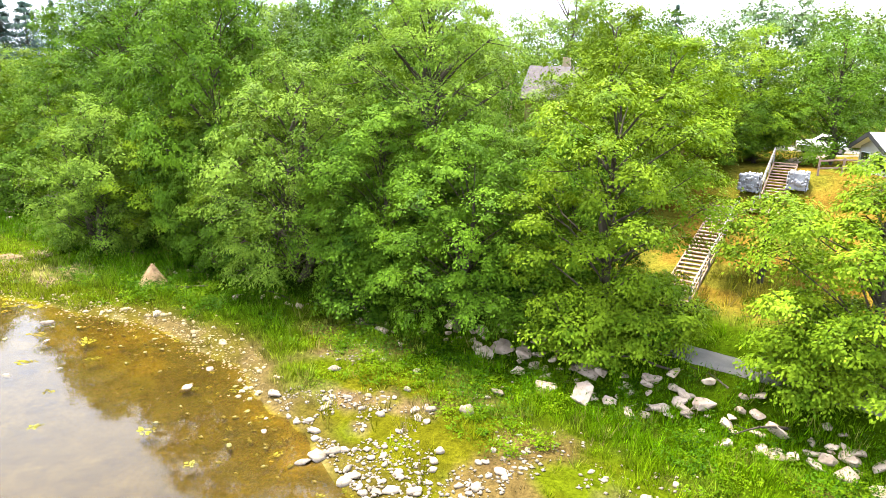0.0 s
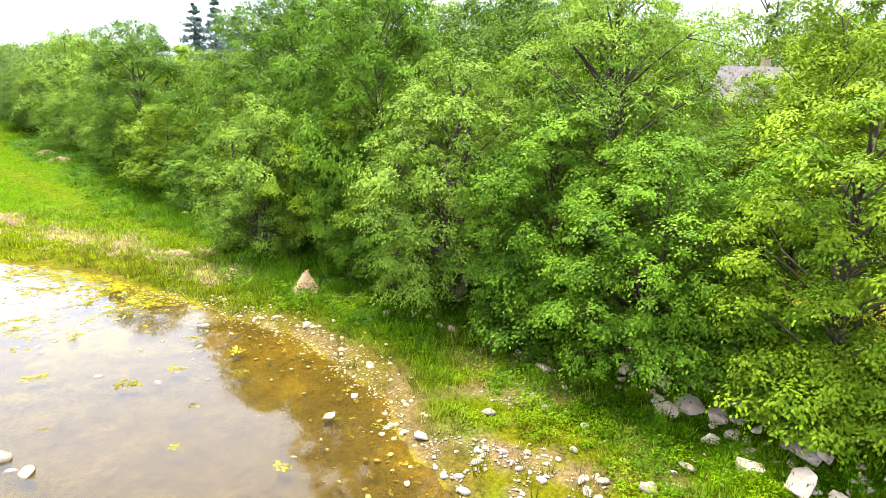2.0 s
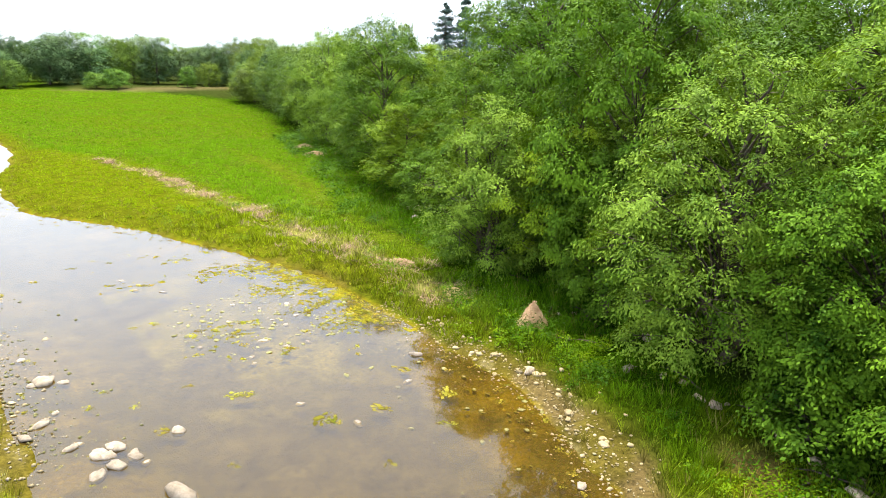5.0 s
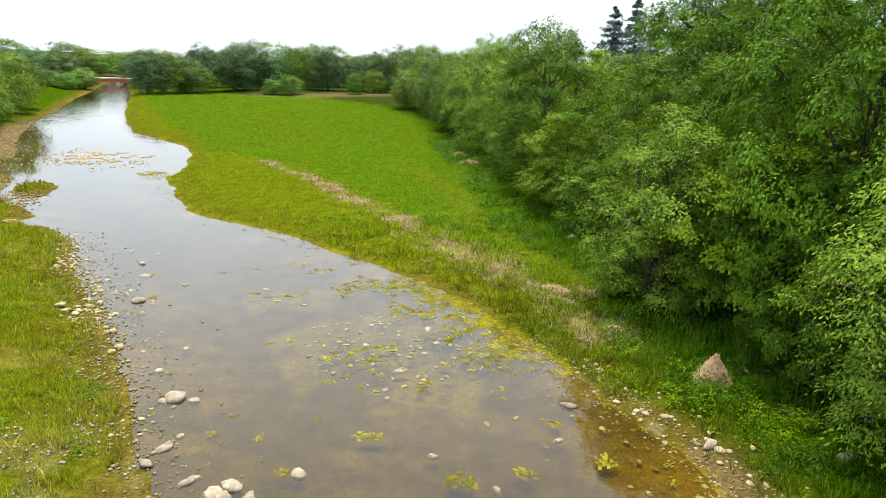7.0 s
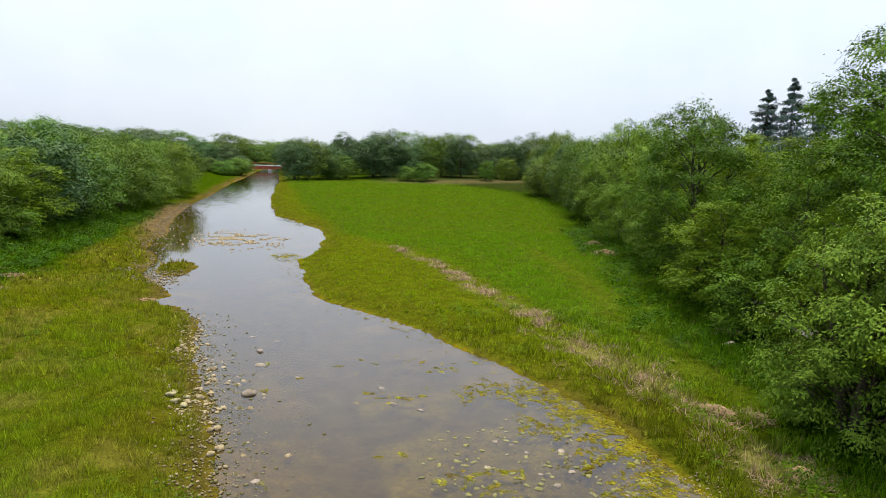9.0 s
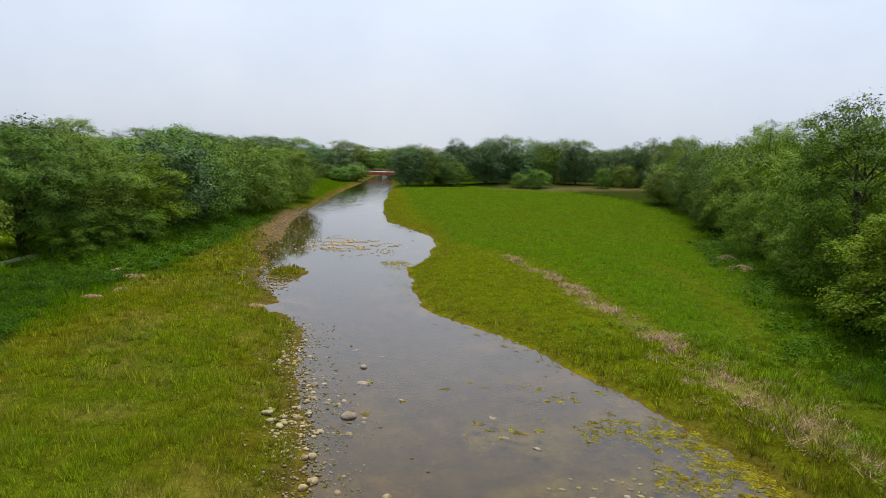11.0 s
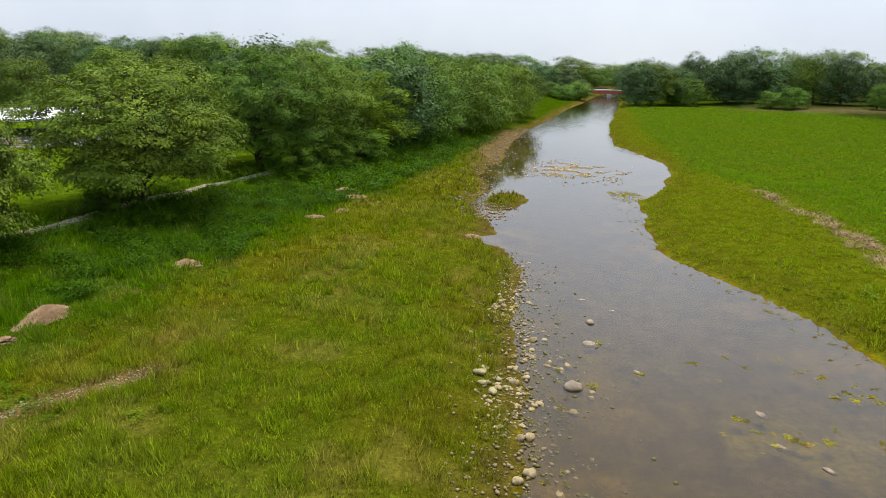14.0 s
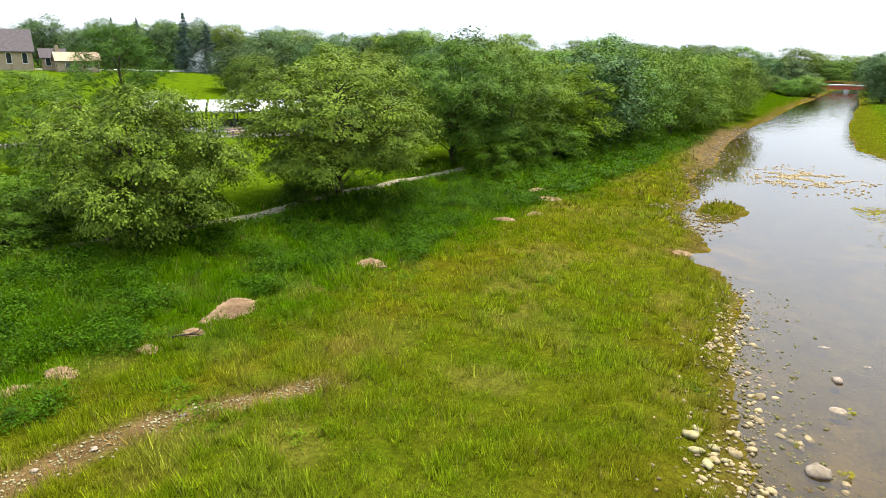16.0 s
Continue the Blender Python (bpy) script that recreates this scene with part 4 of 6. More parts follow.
# beyond the park
for x, y, h, w in ((-84, 117, 8, 8.5), (-92, 126, 8, 10), (-100, 130, 9, 11), (-78, 128, 8, 9), (-70, 124, 8, 9), (-118, 158, 11, 12), (-128, 170, 12, 13), (-160, 160, 12, 13), (-172, 150, 12, 13), (-185, 140, 13, 14), (-200, 128, 15, 14), (-150, 175, 12, 12), (-105, 165, 11, 13), (-140, 185, 12, 14), (-175, 175, 13, 14)):
    again(rng_w.choice((wood_a, wood_c)), x, y, x * 13, h, w)
again(spruce, -143, 153, 30, 15.0, 11.0)
again(spruce, -138, 156, 80, 12.5, 11.5)
again(spruce, -190, 165, 80, 15.0, 7.0)
again(spruce, -182, 168, 80, 15.0, 7.0)
grove([(70, 20), (80, 45), (75, 75)], 13, 12)
grove([(85, -25), (95, 10), (95, 60)], 12.5, 13)

for x, y, h, w in ((31, 294, 11, 14), (36, 306, 12, 14), (-6, 300, 10, 13), (-14, 290, 11, 14), (-3, 306, 8, 10), (1, 296, 6, 9), (24, 300, 11, 13), (22, 282, 11, 12)):
    again(wood_c, x, y, x * 17, h, w)
lime_bush = place(build_tree("low bushy maple shoots with yellow-green leaves", M_LIME, 3.2, 4.4, 0.0, 30, 18, 28, 0.155, seed=59, stems=3, name="bush"), 27.2, 2.0)
again(lime_bush, 27.4, -0.5, 170, 3.0, 4.2)
again(lime_bush, 25.4, -6.4, 270, 3.2, 4.2)
again(mid_c, 50.5, 4.4, 70, 8.3, 6.0)
again(bush, 29.2, 4.6, 20, 4.0, 4.8, "low leafy maple shoots above the stone blocks")
again(mid_c, 52.5, 15.0, 40, 12.0, 7.0)
again(maple_a, 36.5, 26.5, 100, 15.5, 10.5)
again(dark_tree, 71.0, 33.0, 100, 14.0, 13.0)
grove([(-230, 120), (-205, 165), (-170, 190), (-120, 205), (-90, 240)], 12, 15, (5, 1, 5))
grove([(-185, 150), (-150, 182), (-105, 180)], 11, 13, (5, 1, 4))

# tall trees that close the wood's skyline
again(mid_b, 73.5, 10.0, 20, 17.5, 11.5)
again(mid_a, 72.0, 2.5, 80, 12.0, 11.0)
again(mid_c, 44.5, 3.0, 110, 13.5, 8.0)
again(mid_a, 60.5, -1.5, 110, 11.5, 9.0)
again(mid_c, 59.6, 4.8, 50, 10.5, 6.5)
again(mid_c, 56.0, 7.4, 150, 6.4, 7.0)
again(mid_b, 52.5, 17.8, 210, 16.5, 9.5)
again(mid_a, 60.0, 30.0, 250, 17.0, 11.5)
again(mid_b, 56.5, 36.5, 20, 16.5, 11.0)
again(mid_a, 63.0, 47.0, 90, 18.0, 11.5)
again(mid_a, 58.0, 52.0, 90, 15.0, 9.5)
again(mid_b, 68.0, 82.0, 70, 11.0, 11.0)
again(mid_b, 76.0, -16.0, 40, 11.0, 9.0)
again(mid_a, 82.0, -24.0, 140, 11.0, 10.0)
again(mid_b, 78.0, 2.0, 250, 12.5, 10.0)
again(mid_a, 55.2, -7.3, 160, 4.8, 4.6)


# ---- grass and herbs ----
def grass(name, label, x0, x1, y0, y1, density, blades, width, seed, gain=1.0, where=None, coarse=False, even=0.0):
    """Tufts of bent blades, as thick, tall and tinted as the ground cover says."""
    rng = np.random.default_rng(seed)
    n = int((x1 - x0) * (y1 - y0) * density)
    x, y = rng.uniform(x0, x1, n), rng.uniform(y0, y1, n)
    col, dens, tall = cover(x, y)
    keep = rng.random(n) < dens * (0.22 + 1.1 * ss(0.3, 0.62, fractal(x, y, 0.55, seed + 5, 2)))
    if where is not None:
        keep &= where(x, y)
    x, y, col, tall = x[keep], y[keep], col[keep], tall[keep]
    z = height(x, y) - 0.03
    n = len(x)
    big = (0.65 + 0.8 * rng.random(n)) * gain * (0.32 + 1.3 * ss(0.28, 0.72, fractal(x, y, 0.9, seed + 9, 3)))
    m = n * blades
    bx, by, bz = (np.repeat(a, blades) for a in (x, y, z))
    hgt = np.repeat(tall * big, blades) * (0.55 + 0.65 * rng.random(m))
    a = rng.uniform(0, 2 * math.pi, m)
    off = rng.random(m) * 0.13 * gain
    bx, by = bx + np.cos(a) * off, by + np.sin(a) * off
    lean = hgt * (0.15 + 0.5 * rng.random(m))
    b = rng.uniform(0, 2 * math.pi, m)
    wd = width * (0.6 + 0.8 * rng.random(m))
    sx, sy = np.cos(b) * wd, np.sin(b) * wd
    k = 3 if coarse else 4
    v = np.empty((m, k, 3))
    v[:, 0] = np.stack([bx - sx * 0.5, by - sy * 0.5, bz], 1)
    v[:, 1] = np.stack([bx + sx * 0.5, by + sy * 0.5, bz], 1)
    mx, my, mz = bx + np.cos(a) * lean * 0.35, by + np.sin(a) * lean * 0.35, bz + hgt * 0.62
    if not coarse:
        v[:, 2] = np.stack([mx + sx * 0.4, my + sy * 0.4, mz], 1)
    v[:, k - 1] = np.stack([bx + np.cos(a) * lean, by + np.sin(a) * lean, bz + hgt], 1)
    me = mesh_from(name, v.reshape(-1, 3), np.arange(m * k).reshape(m, k), M_FIELD if even > 0.5 else M_GRASS)
    tuft = np.repeat((0.5 + 0.95 * rng.random((n, 1)) ** 1.4) * (1 - even) + even * 1.0, blades, 0)
    c = np.repeat(col, blades, 0) * (1.8 + 0.62 * even + 0.7 * (1 - even) * rng.random((m, 1))) * tuft * np.array([1.02, 1.07, 0.75])
    straw = (np.repeat(rng.random(n), blades) < 0.06)[:, None] * 0.6
    c = c * (1 - straw) + np.array([0.25, 0.18, 0.07]) * straw
    tint(me, np.repeat(c, k, 0))
    return tagged(new(name, me), label, "grass", kind="stuff")


grass("meadow_grass", "olive green tufted grass of the near river meadow", -24, 10, 18, 48, 78, 6, 0.032, 61, 1.0, None, True, 0.35)
grass("meadow_grass", "olive green tufted grass of the river meadow", -24, 10, 48, 72, 28, 7, 0.052, 62, 1.0, None, True, 0.35)
grass("meadow_grass", "green grass along the far bank", -24, 5, 72, 130, 9, 7, 0.09, 63, 1.0, None, True)
grass("meadow_grass", "olive green tufted grass upstream on the river meadow", -24, 8, -14, 18, 16, 6, 0.06, 68, 1.0, None, True)
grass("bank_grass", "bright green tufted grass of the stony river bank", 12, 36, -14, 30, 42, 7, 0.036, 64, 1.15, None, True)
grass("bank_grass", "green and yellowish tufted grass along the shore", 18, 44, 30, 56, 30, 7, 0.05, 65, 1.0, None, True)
grass("field_grass", "dense green grass of the flood meadow", 13, 62, 56, 104, 16, 7, 0.065, 66, 0.55, None, True, 0.7)
grass("field_grass", "dense green grass of the distant flood meadow", 10, 90, 104, 238, 4.6, 7, 0.11, 67, 0.42, lambda x, y: x < x_toe(y), True, 0.7)


def herbs(name, label, x0, x1, y0, y1, n, seed, where, colour, size=0.115, clump=0.42):
    """Broad-leaved herbs in low mounds."""
    rng = np.random.default_rng(seed)
    x, y = rng.uniform(x0, x1, n), rng.uniform(y0, y1, n)
    keep = where(x, y) & (fractal(x, y, 2.2, seed, 2) > 0.42)
    x, y = x[keep], y[keep]
    r = clump * (0.5 + 0.9 * rng.random(len(x)))
    c = np.stack([x, y, height(x, y) + r * (0.2 + 0.6 * value_noise(x, y, 1.7, seed + 3))], 1)
    o = rng.normal(size=c.shape) * 0.3 + np.array([0, 0, 0.6])
    me = leaves_mesh(name, rng, c, o, r, 38, size, colour, 0.5, 0.35, False)
    return tagged(new(name, me), label, "herbs", kind="stuff")


M_HERB = leaf_material("herb_leaves", (0.010, 0.040, 0.001), (0.070, 0.165, 0.004), 0.28, scale=1.3)


def left_herbs(x, y):
    """The herb belt on the left bank, open round the gravel path and the straw heaps."""
    d = x_ltoe(y) - x
    clear = np.abs(x - x_gravel(y)) > 1.3
    for hx, hy in ((-12.4, 44.8), (-11.4, 53.2), (-13.2, 37.6)):
        clear &= np.hypot((x - hx) * 0.9, y - hy) > 1.7
    return clear & (d > -4.5 + 4 * (value_noise(x, y, 5, 3) - 0.5)) & (d < 6)


herbs("herb_growth", "lush dark green herbs at the foot of the bankside trees", -25, -8, 26, 75, 13000, 71, left_herbs, M_HERB, 0.12, 0.46)
herbs("herb_growth", "green herbs along the far bank", -20, -2, 75, 130, 2600, 72, lambda x, y: (x_ltoe(y) - x > -4.5) & (x_ltoe(y) - x < 4), M_HERB, 0.2, 0.62)
herbs("herb_growth", "lush green herbs below the leaning maples", 20, 42, -12, 50, 5200, 73, lambda x, y: (x - x_toe(y) > -5.0 + 3 * (value_noise(x, y, 4, 4) - 0.5)) & (x - x_toe(y) < 1.5), M_HERB)
herbs("herb_growth", "green herbs along the edge of the flood meadow", 34, 64, 50, 105, 2600, 74, lambda x, y: (x - x_toe(y) > -7.0) & (x - x_toe(y) < 1.5), M_HERB, 0.2, 0.62)

M_CLOVER = leaf_material("young_herb_leaves", (0.04, 0.105, 0.001), (0.135, 0.215, 0.004), 0.3)
herbs("herb_growth", "fresh green herb clumps over the stony bank", 15, 31, -12, 24, 3600, 75, lambda x, y: (x - x_right(y) > 2.2) & (x - x_toe(y) < 0) & (value_noise(x, y, 3.0, 6) > 0.48), M_CLOVER, 0.1, 0.36)
herbs("herb_growth", "fresh green weed clumps in the olive meadow", -14, 9, 22, 60, 2600, 76, lambda x, y: (x_left(y) - x > 0.6) & (value_noise(x, y, 3.5, 7) > 0.6), M_CLOVER, 0.09, 0.26)
herbs("herb_growth", "leafy weed clumps along the shore grass", 19, 40, 24, 60, 2400, 77, lambda x, y: (x - x_right(y) > 1.2) & (x - x_toe(y) < -3) & (value_noise(x, y, 3.5, 8) > 0.5), M_CLOVER, 0.12, 0.36)


# ---- stones ----
def stone_mesh(name, seed, flat=0.6, material=None, detail=2):
    """A rounded, uneven cobble about 1 m across."""
    rng = np.random.default_rng(seed)
    bm = bmesh.new()
    bmesh.ops.create_icosphere(bm, subdivisions=detail, radius=0.5)
    ax = 0.75 + 0.5 * rng.random(3)
    off = Vector(rng.uniform(0, 50, 3))
    for v in bm.verts:
        k = 1 + 0.45 * noise.noise(v.co * 2.2 + off) + 0.15 * noise.noise(v.co * 6 + off)
        v.co = Vector((v.co.x * ax[0] * k, v.co.y * ax[1] * k, v.co.z * flat * k))
    me = bpy.data.meshes.new(name)
    bm.to_mesh(me)
    bm.free()
    me.materials.append(material)
    me.polygons.foreach_set("use_smooth", np.ones(len(me.polygons), dtype=bool))
    return me


def block_mesh(name, seed, material):
    """An angular quarried block about 1 m across."""
    rng = np.random.default_rng(seed)
    bm = bmesh.new()
    for i in range(15):
        p = rng.uniform(-0.5, 0.5, 3)
        p[np.argmax(np.abs(p))] = 0.5 * np.sign(p[np.argmax(np.abs(p))])
        bm.verts.new((p[0], p[1] * 0.8, p[2] * 0.55))
    r = bmesh.ops.convex_hull(bm, input=bm.verts[:])
    bmesh.ops.delete(bm, geom=list({g for g in r["geom_interior"] + r["geom_unused"] if isinstance(g, bmesh.types.BMVert)}), context="VERTS")
    bmesh.ops.bevel(bm, geom=bm.edges[:], offset=0.025, segments=1, affect="EDGES")
    me = bpy.data.meshes.new(name)
    bm.to_mesh(me)
    bm.free()
    me.materials.append(material)
    return me


COBBLES = [stone_mesh("stone", 100 + i, 0.45 + 0.05 * (i % 4), M_STONE) for i in range(8)]
SHORES = [stone_mesh("stone", 180 + i, 0.5 + 0.05 * (i % 4), M_SHORE) for i in range(7)]
ALGAED = [stone_mesh("stone", 120 + i, 0.45, M_WET) for i in range(4)]
BLOCKS = [block_mesh("block", 140 + i, M_BLOCK) for i in range(8)]
rng_s = random.Random(21)


def stone(x, y, size, label="pale rounded river stone", meshes=None, up=0.1, group="river stones", z=None):
    ob = tagged(new("stone", rng_s.choice(meshes or COBBLES)), label, "stone", group)
    base = max(hz(x, y), WATER - 0.1) if z is None else z
    s = size
    ob.matrix_basis = Matrix.LocRotScale((x, y, base + up * s), Euler((rng_s.uniform(-0.2, 0.2), rng_s.uniform(-0.2, 0.2), rng_s.uniform(0, 6.3))), (s * rng_s.uniform(0.9, 1.25), s * rng_s.uniform(0.75, 1.0), s * rng_s.uniform(0.8, 1.1)))
    return ob


for x, y, s in ((9.9, 45.7, 0.72), (10.7, 34.1, 0.88), (11.3, 33.7, 0.42), (10.3, 34.0, 0.4), (10.6, 31.3, 0.38), (10.0, 30.6, 0.4), (10.2, 30.8, 0.33), (9.5, 29.9, 0.42), (10.5, 28.5, 0.42), (10.8, 28.7, 0.36), (11.8, 27.7, 0.55), (11.4, 27.4, 0.52), (12.1, 27.1, 0.42), (13.7, 27.7, 0.48), (10.4, 52.6, 0.52)):
    stone(x, y, s, "pale rounded boulder standing out of the shallow water", up=0.14)
for x, y, s in ((10.4, 50.0, 0.5), (10.3, 36.8, 0.45), (24.2, 28.1, 0.52), (22.4, 26.2, 0.36), (18.2, 31.9, 0.36), (19.3, 33.2, 0.42), (21.0, 32.0, 0.34), (18.0, 27.0, 0.36), (19.0, 24.6, 0.32), (17.7, 42.3, 0.4), (18.0, 31.2, 0.3), (9.9, 55.8, 0.38), (11.4, 54.6, 0.3), (16.4, 45.4, 0.4), (16.6, 43.3, 0.34), (12.3, 47.7, 0.34)):
    stone(x, y, s, "pale rounded stone in the shallow water", up=0.12)
for x, y, s in ((9.6, 47.6, 0.34), (8.8, 47.3, 0.3), (10.6, 45.5, 0.32), (10.6, 45.1, 0.28), (10.0, 43.8, 0.36), (8.0, 49.7, 0.36), (8.1, 45.9, 0.36), (8.4, 41.5, 0.36), (8.7, 41.7, 0.36), (8.9, 39.7, 0.4), (8.6, 39.2, 0.4)):
    stone(x, y, s, "tan boulder on the stony shore", SHORES, 0.14)
PALES = [stone_mesh("stone", 220 + i, 0.6, M_PALE) for i in range(4)]
for x, y, s in ((6.4, 45.3, 0.5), (7.1, 45.1, 0.36), (7.1, 44.1, 0.42), (6.7, 44.6, 0.36), (6.5, 45.9, 0.26), (7.5, 44.6, 0.24)):
    stone(x, y, s, "pale yellow boulder among the shore cobbles", PALES, 0.16)
for x, y, s in ((18.0, 9.7, 0.6), (17.6, 10.0, 0.42), (17.0, 8.2, 0.55), (21.2, 13.3, 0.48), (22.6, 17.3, 0.38), (20.8, 17.1, 0.42), (18.9, 12.3, 0.3), (22.9, 8.3, 0.36), (24.1, 4.9, 0.46), (22.0, 5.6, 0.6), (16.9, 6.6, 0.4), (18.6, 3.5, 0.34), (21.7, 6.9, 0.42), (21.4, 7.5, 0.34), (26.8, 23.6, 0.5), (25.0, 10.2, 0.36), (23.5, 11.8, 0.45)):
    stone(x, y, s, "white rounded boulder on the gravel bar", up=0.16)
for x, y, s in ((12.6, 24.1, 0.95), (11.7, 27.9, 0.57), (11.2, 27.6, 0.56), (11.5, 26.7, 0.66), (10.9, 26.5, 0.54), (12.1, 26.9, 0.49), (12.3, 26.4, 0.32), (12.7, 22.5, 0.6), (12.5, 23.0, 0.36), (13.7, 27.6, 0.44)):
    stone(x, y, s, "large pale flat boulder in the shallow water", up=0.12)

# cobbles of the left shore, the gravel bar, the meadow's trace and the far stone bar
shore_rng = random.Random(5)
n_side = 0
while n_side < 64:
    y = shore_rng.triangular(27, 62, 47)
    x = float(np.interp(y, LEFT_Y, LEFT_X)) + shore_rng.gauss(0.0, 0.9)
    if value_noise(np.array([x]), np.array([y]), 2.4, 78)[0] < 0.45:
        continue
    stone(x, y, shore_rng.choice((0.12, 0.15, 0.2, 0.3)) * shore_rng.uniform(0.8, 1.2), "small tan cobble on the stony shore", SHORES if shore_rng.random() < 0.75 else ALGAED, 0.12, "shore cobbles")
    n_side += 1
n_bar = 0
while n_bar < 84:
    y = shore_rng.uniform(-5, 12)
    x = float(np.interp(y, RIGHT_Y, RIGHT_X)) + abs(shore_rng.gauss(0.2, 3.0))
    if value_noise(np.array([x]), np.array([y]), 1.8, 77)[0] < 0.42:
        continue
    stone(x, y, shore_rng.choice((0.14, 0.18, 0.22, 0.3, 0.38)) * shore_rng.uniform(0.8, 1.2), "white rounded cobble on the gravel bar", COBBLES, 0.16, "gravel bar cobbles")
    n_bar += 1
for i in range(22):
    y = shore_rng.uniform(14, 27)
    x = float(np.interp(y, RIGHT_Y, RIGHT_X)) + shore_rng.gauss(0.5, 0.4)
    stone(x, y, shore_rng.uniform(0.14, 0.36), "pale cobble on the muddy shore", SHORES, 0.06, "shore cobbles")
for i in range(34):
    a, d = shore_rng.uniform(0, 6.3), shore_rng.random() ** 0.6
    stone(20.5 + 4.2 * math.cos(a) * d, 35.5 + 4.0 * math.sin(a) * d, shore_rng.uniform(0.14, 0.32), "algae-stained cobble in the shallows", COBBLES if shore_rng.random() < 0.45 else ALGAED, 0.1, "shallows cobbles", WATER - 0.06)
for i in range(10):
    y = shore_rng.uniform(24, 41.5)
    x = float(np.interp(y, (24, 33, 35.2, 37.2, 39.1, 41.5), (-8.8, -8.4, -8.2, -7.7, -6.6, -5.1))) + shore_rng.gauss(0, 0.35)
    stone(x, y, shore_rng.uniform(0.1, 0.26), "pale pebble on the stony trace", COBBLES, 0.15, "trace pebbles")


def scatter_pebbles(name, label, xs, ys, sizes, seed, material):
    """Many small pebbles, too small to pick apart: squashed octahedra on the ground."""
    rng = np.random.default_rng(seed)
    n = len(xs)
    z = np.maximum(height(xs, ys), WATER - 0.03)
    o = np.array([(1, 0, 0), (0, 1, 0), (-1, 0, 0), (0, -1, 0), (0, 0, 1), (0, 0, -1)], float)
    jit = 0.7 + 0.6 * rng.random((n, 6, 1))
    a = rng.uniform(0, 6.3, n)
    v = o[None] * jit * np.array([1, 0.8, 0.55])
    rx = v[..., 0] * np.cos(a)[:, None] - v[..., 1] * np.sin(a)[:, None]
    ry = v[..., 0] * np.sin(a)[:, None] + v[..., 1] * np.cos(a)[:, None]
    v = np.stack([rx, ry, v[..., 2]], 2) * sizes[:, None, None]
    v = v + np.stack([xs, ys, z + sizes * 0.25], 1)[:, None]
    t = np.array([(0, 1, 4), (1, 2, 4), (2, 3, 4), (3, 0, 4), (1, 0, 5), (2, 1, 5), (3, 2, 5), (0, 3, 5)])
    f = (np.arange(n) * 6)[:, None, None] + t[None]
    return tagged(new(name, mesh_from(name, v.reshape(-1, 3), f.reshape(-1, 3), material)), label, "pebbles", kind="stuff")


def scatter_cobbles(name, label, xs, ys, sizes, meshes, seed, z=None):
    """Cobbles past counting: copies of the single ones, joined."""
    rng = np.random.default_rng(seed)
    base = []
    for me in meshes:
        co = np.empty(len(me.vertices) * 3)
        me.vertices.foreach_get("co", co)
        base.append((co.reshape(-1, 3), np.array([tuple(p.vertices) for p in me.polygons])))
    zs = np.maximum(height(xs, ys), WATER - 0.08) if z is None else np.full(len(xs), z)
    V, Fc, o = [], [], 0
    for x, y, zz, s in zip(xs, ys, zs, sizes):
        co, f = base[rng.integers(len(base))]
        a = rng.uniform(0, 6.3)
        r = np.array([[math.cos(a), -math.sin(a), 0], [math.sin(a), math.cos(a), 0], [0, 0, 1]])
        V.append((co * np.array([rng.uniform(0.9, 1.3), rng.uniform(0.7, 1), 1]) * s) @ r.T + np.array([x, y, zz + 0.12 * s]))
        Fc.append(f + o)
        o += len(co)
    me = mesh_from(name, np.concatenate(V), np.concatenate(Fc), meshes[0].materials[0], True)
    return tagged(new(name, me), label, "cobbles", kind="stuff")


prng = np.random.default_rng(9)
cy = prng.triangular(30, 47, 64, 620)
cx = np.interp(cy, LEFT_Y, LEFT_X) + prng.normal(0.0, 0.85, 620)
ok = fractal(cx, cy, 2.2, 79, 2) > 0.48
scatter_cobbles("cobbles", "tan cobbles bedded in the muddy waterline", cx[ok], cy[ok], 0.07 + 0.19 * prng.random(ok.sum()) ** 2, SHORES, 1)
cy = prng.uniform(-6, 12, 420)
cx = np.interp(cy, RIGHT_Y, RIGHT_X) + np.abs(prng.normal(0.3, 3.2, 420))
ok = fractal(cx, cy, 1.8, 77, 2) > 0.45
scatter_cobbles("cobbles", "white cobbles strewn over the gravel bar", cx[ok], cy[ok], 0.1 + 0.26 * prng.random(ok.sum()) ** 1.7, COBBLES, 2)
ca, cd = prng.uniform(0, 6.3, 160), prng.random(160) ** 0.6
gx_, gy_ = prng.normal(2.0, 0.9, 420), prng.normal(75.5, 2.0, 420)
scatter_pebbles("gravel", "pale gravel flat beside the grassy islet", gx_, gy_, 0.05 + 0.12 * prng.random(420) ** 2, 12, M_SHORE)
scatter_cobbles("cobbles", "algae-stained cobbles of the shallows", 20.5 + 4.6 * np.cos(ca) * cd, 36 + 4.6 * np.sin(ca) * cd, 0.12 + 0.16 * prng.random(160), ALGAED, 3, WATER - 0.05)
cy = prng.uniform(12, 31, 120)
scatter_cobbles("cobbles", "brown cobbles bedded in the muddy waterline", np.interp(cy, RIGHT_Y, RIGHT_X) + prng.normal(0.6, 0.8, 120), cy, 0.08 + 0.18 * prng.random(120) ** 1.8, SHORES, 4)
py = prng.uniform(-9, 13, 5200)
px = np.interp(py, RIGHT_Y, RIGHT_X) + np.abs(prng.normal(0.3, 3.4, 5200))
ok = fractal(px, py, 1.8, 77, 2) > 0.46
scatter_pebbles("gravel", "pale pebbles strewn over the gravel bar", px[ok], py[ok], 0.03 + 0.08 * prng.random(ok.sum()) ** 2, 1, M_STONE)
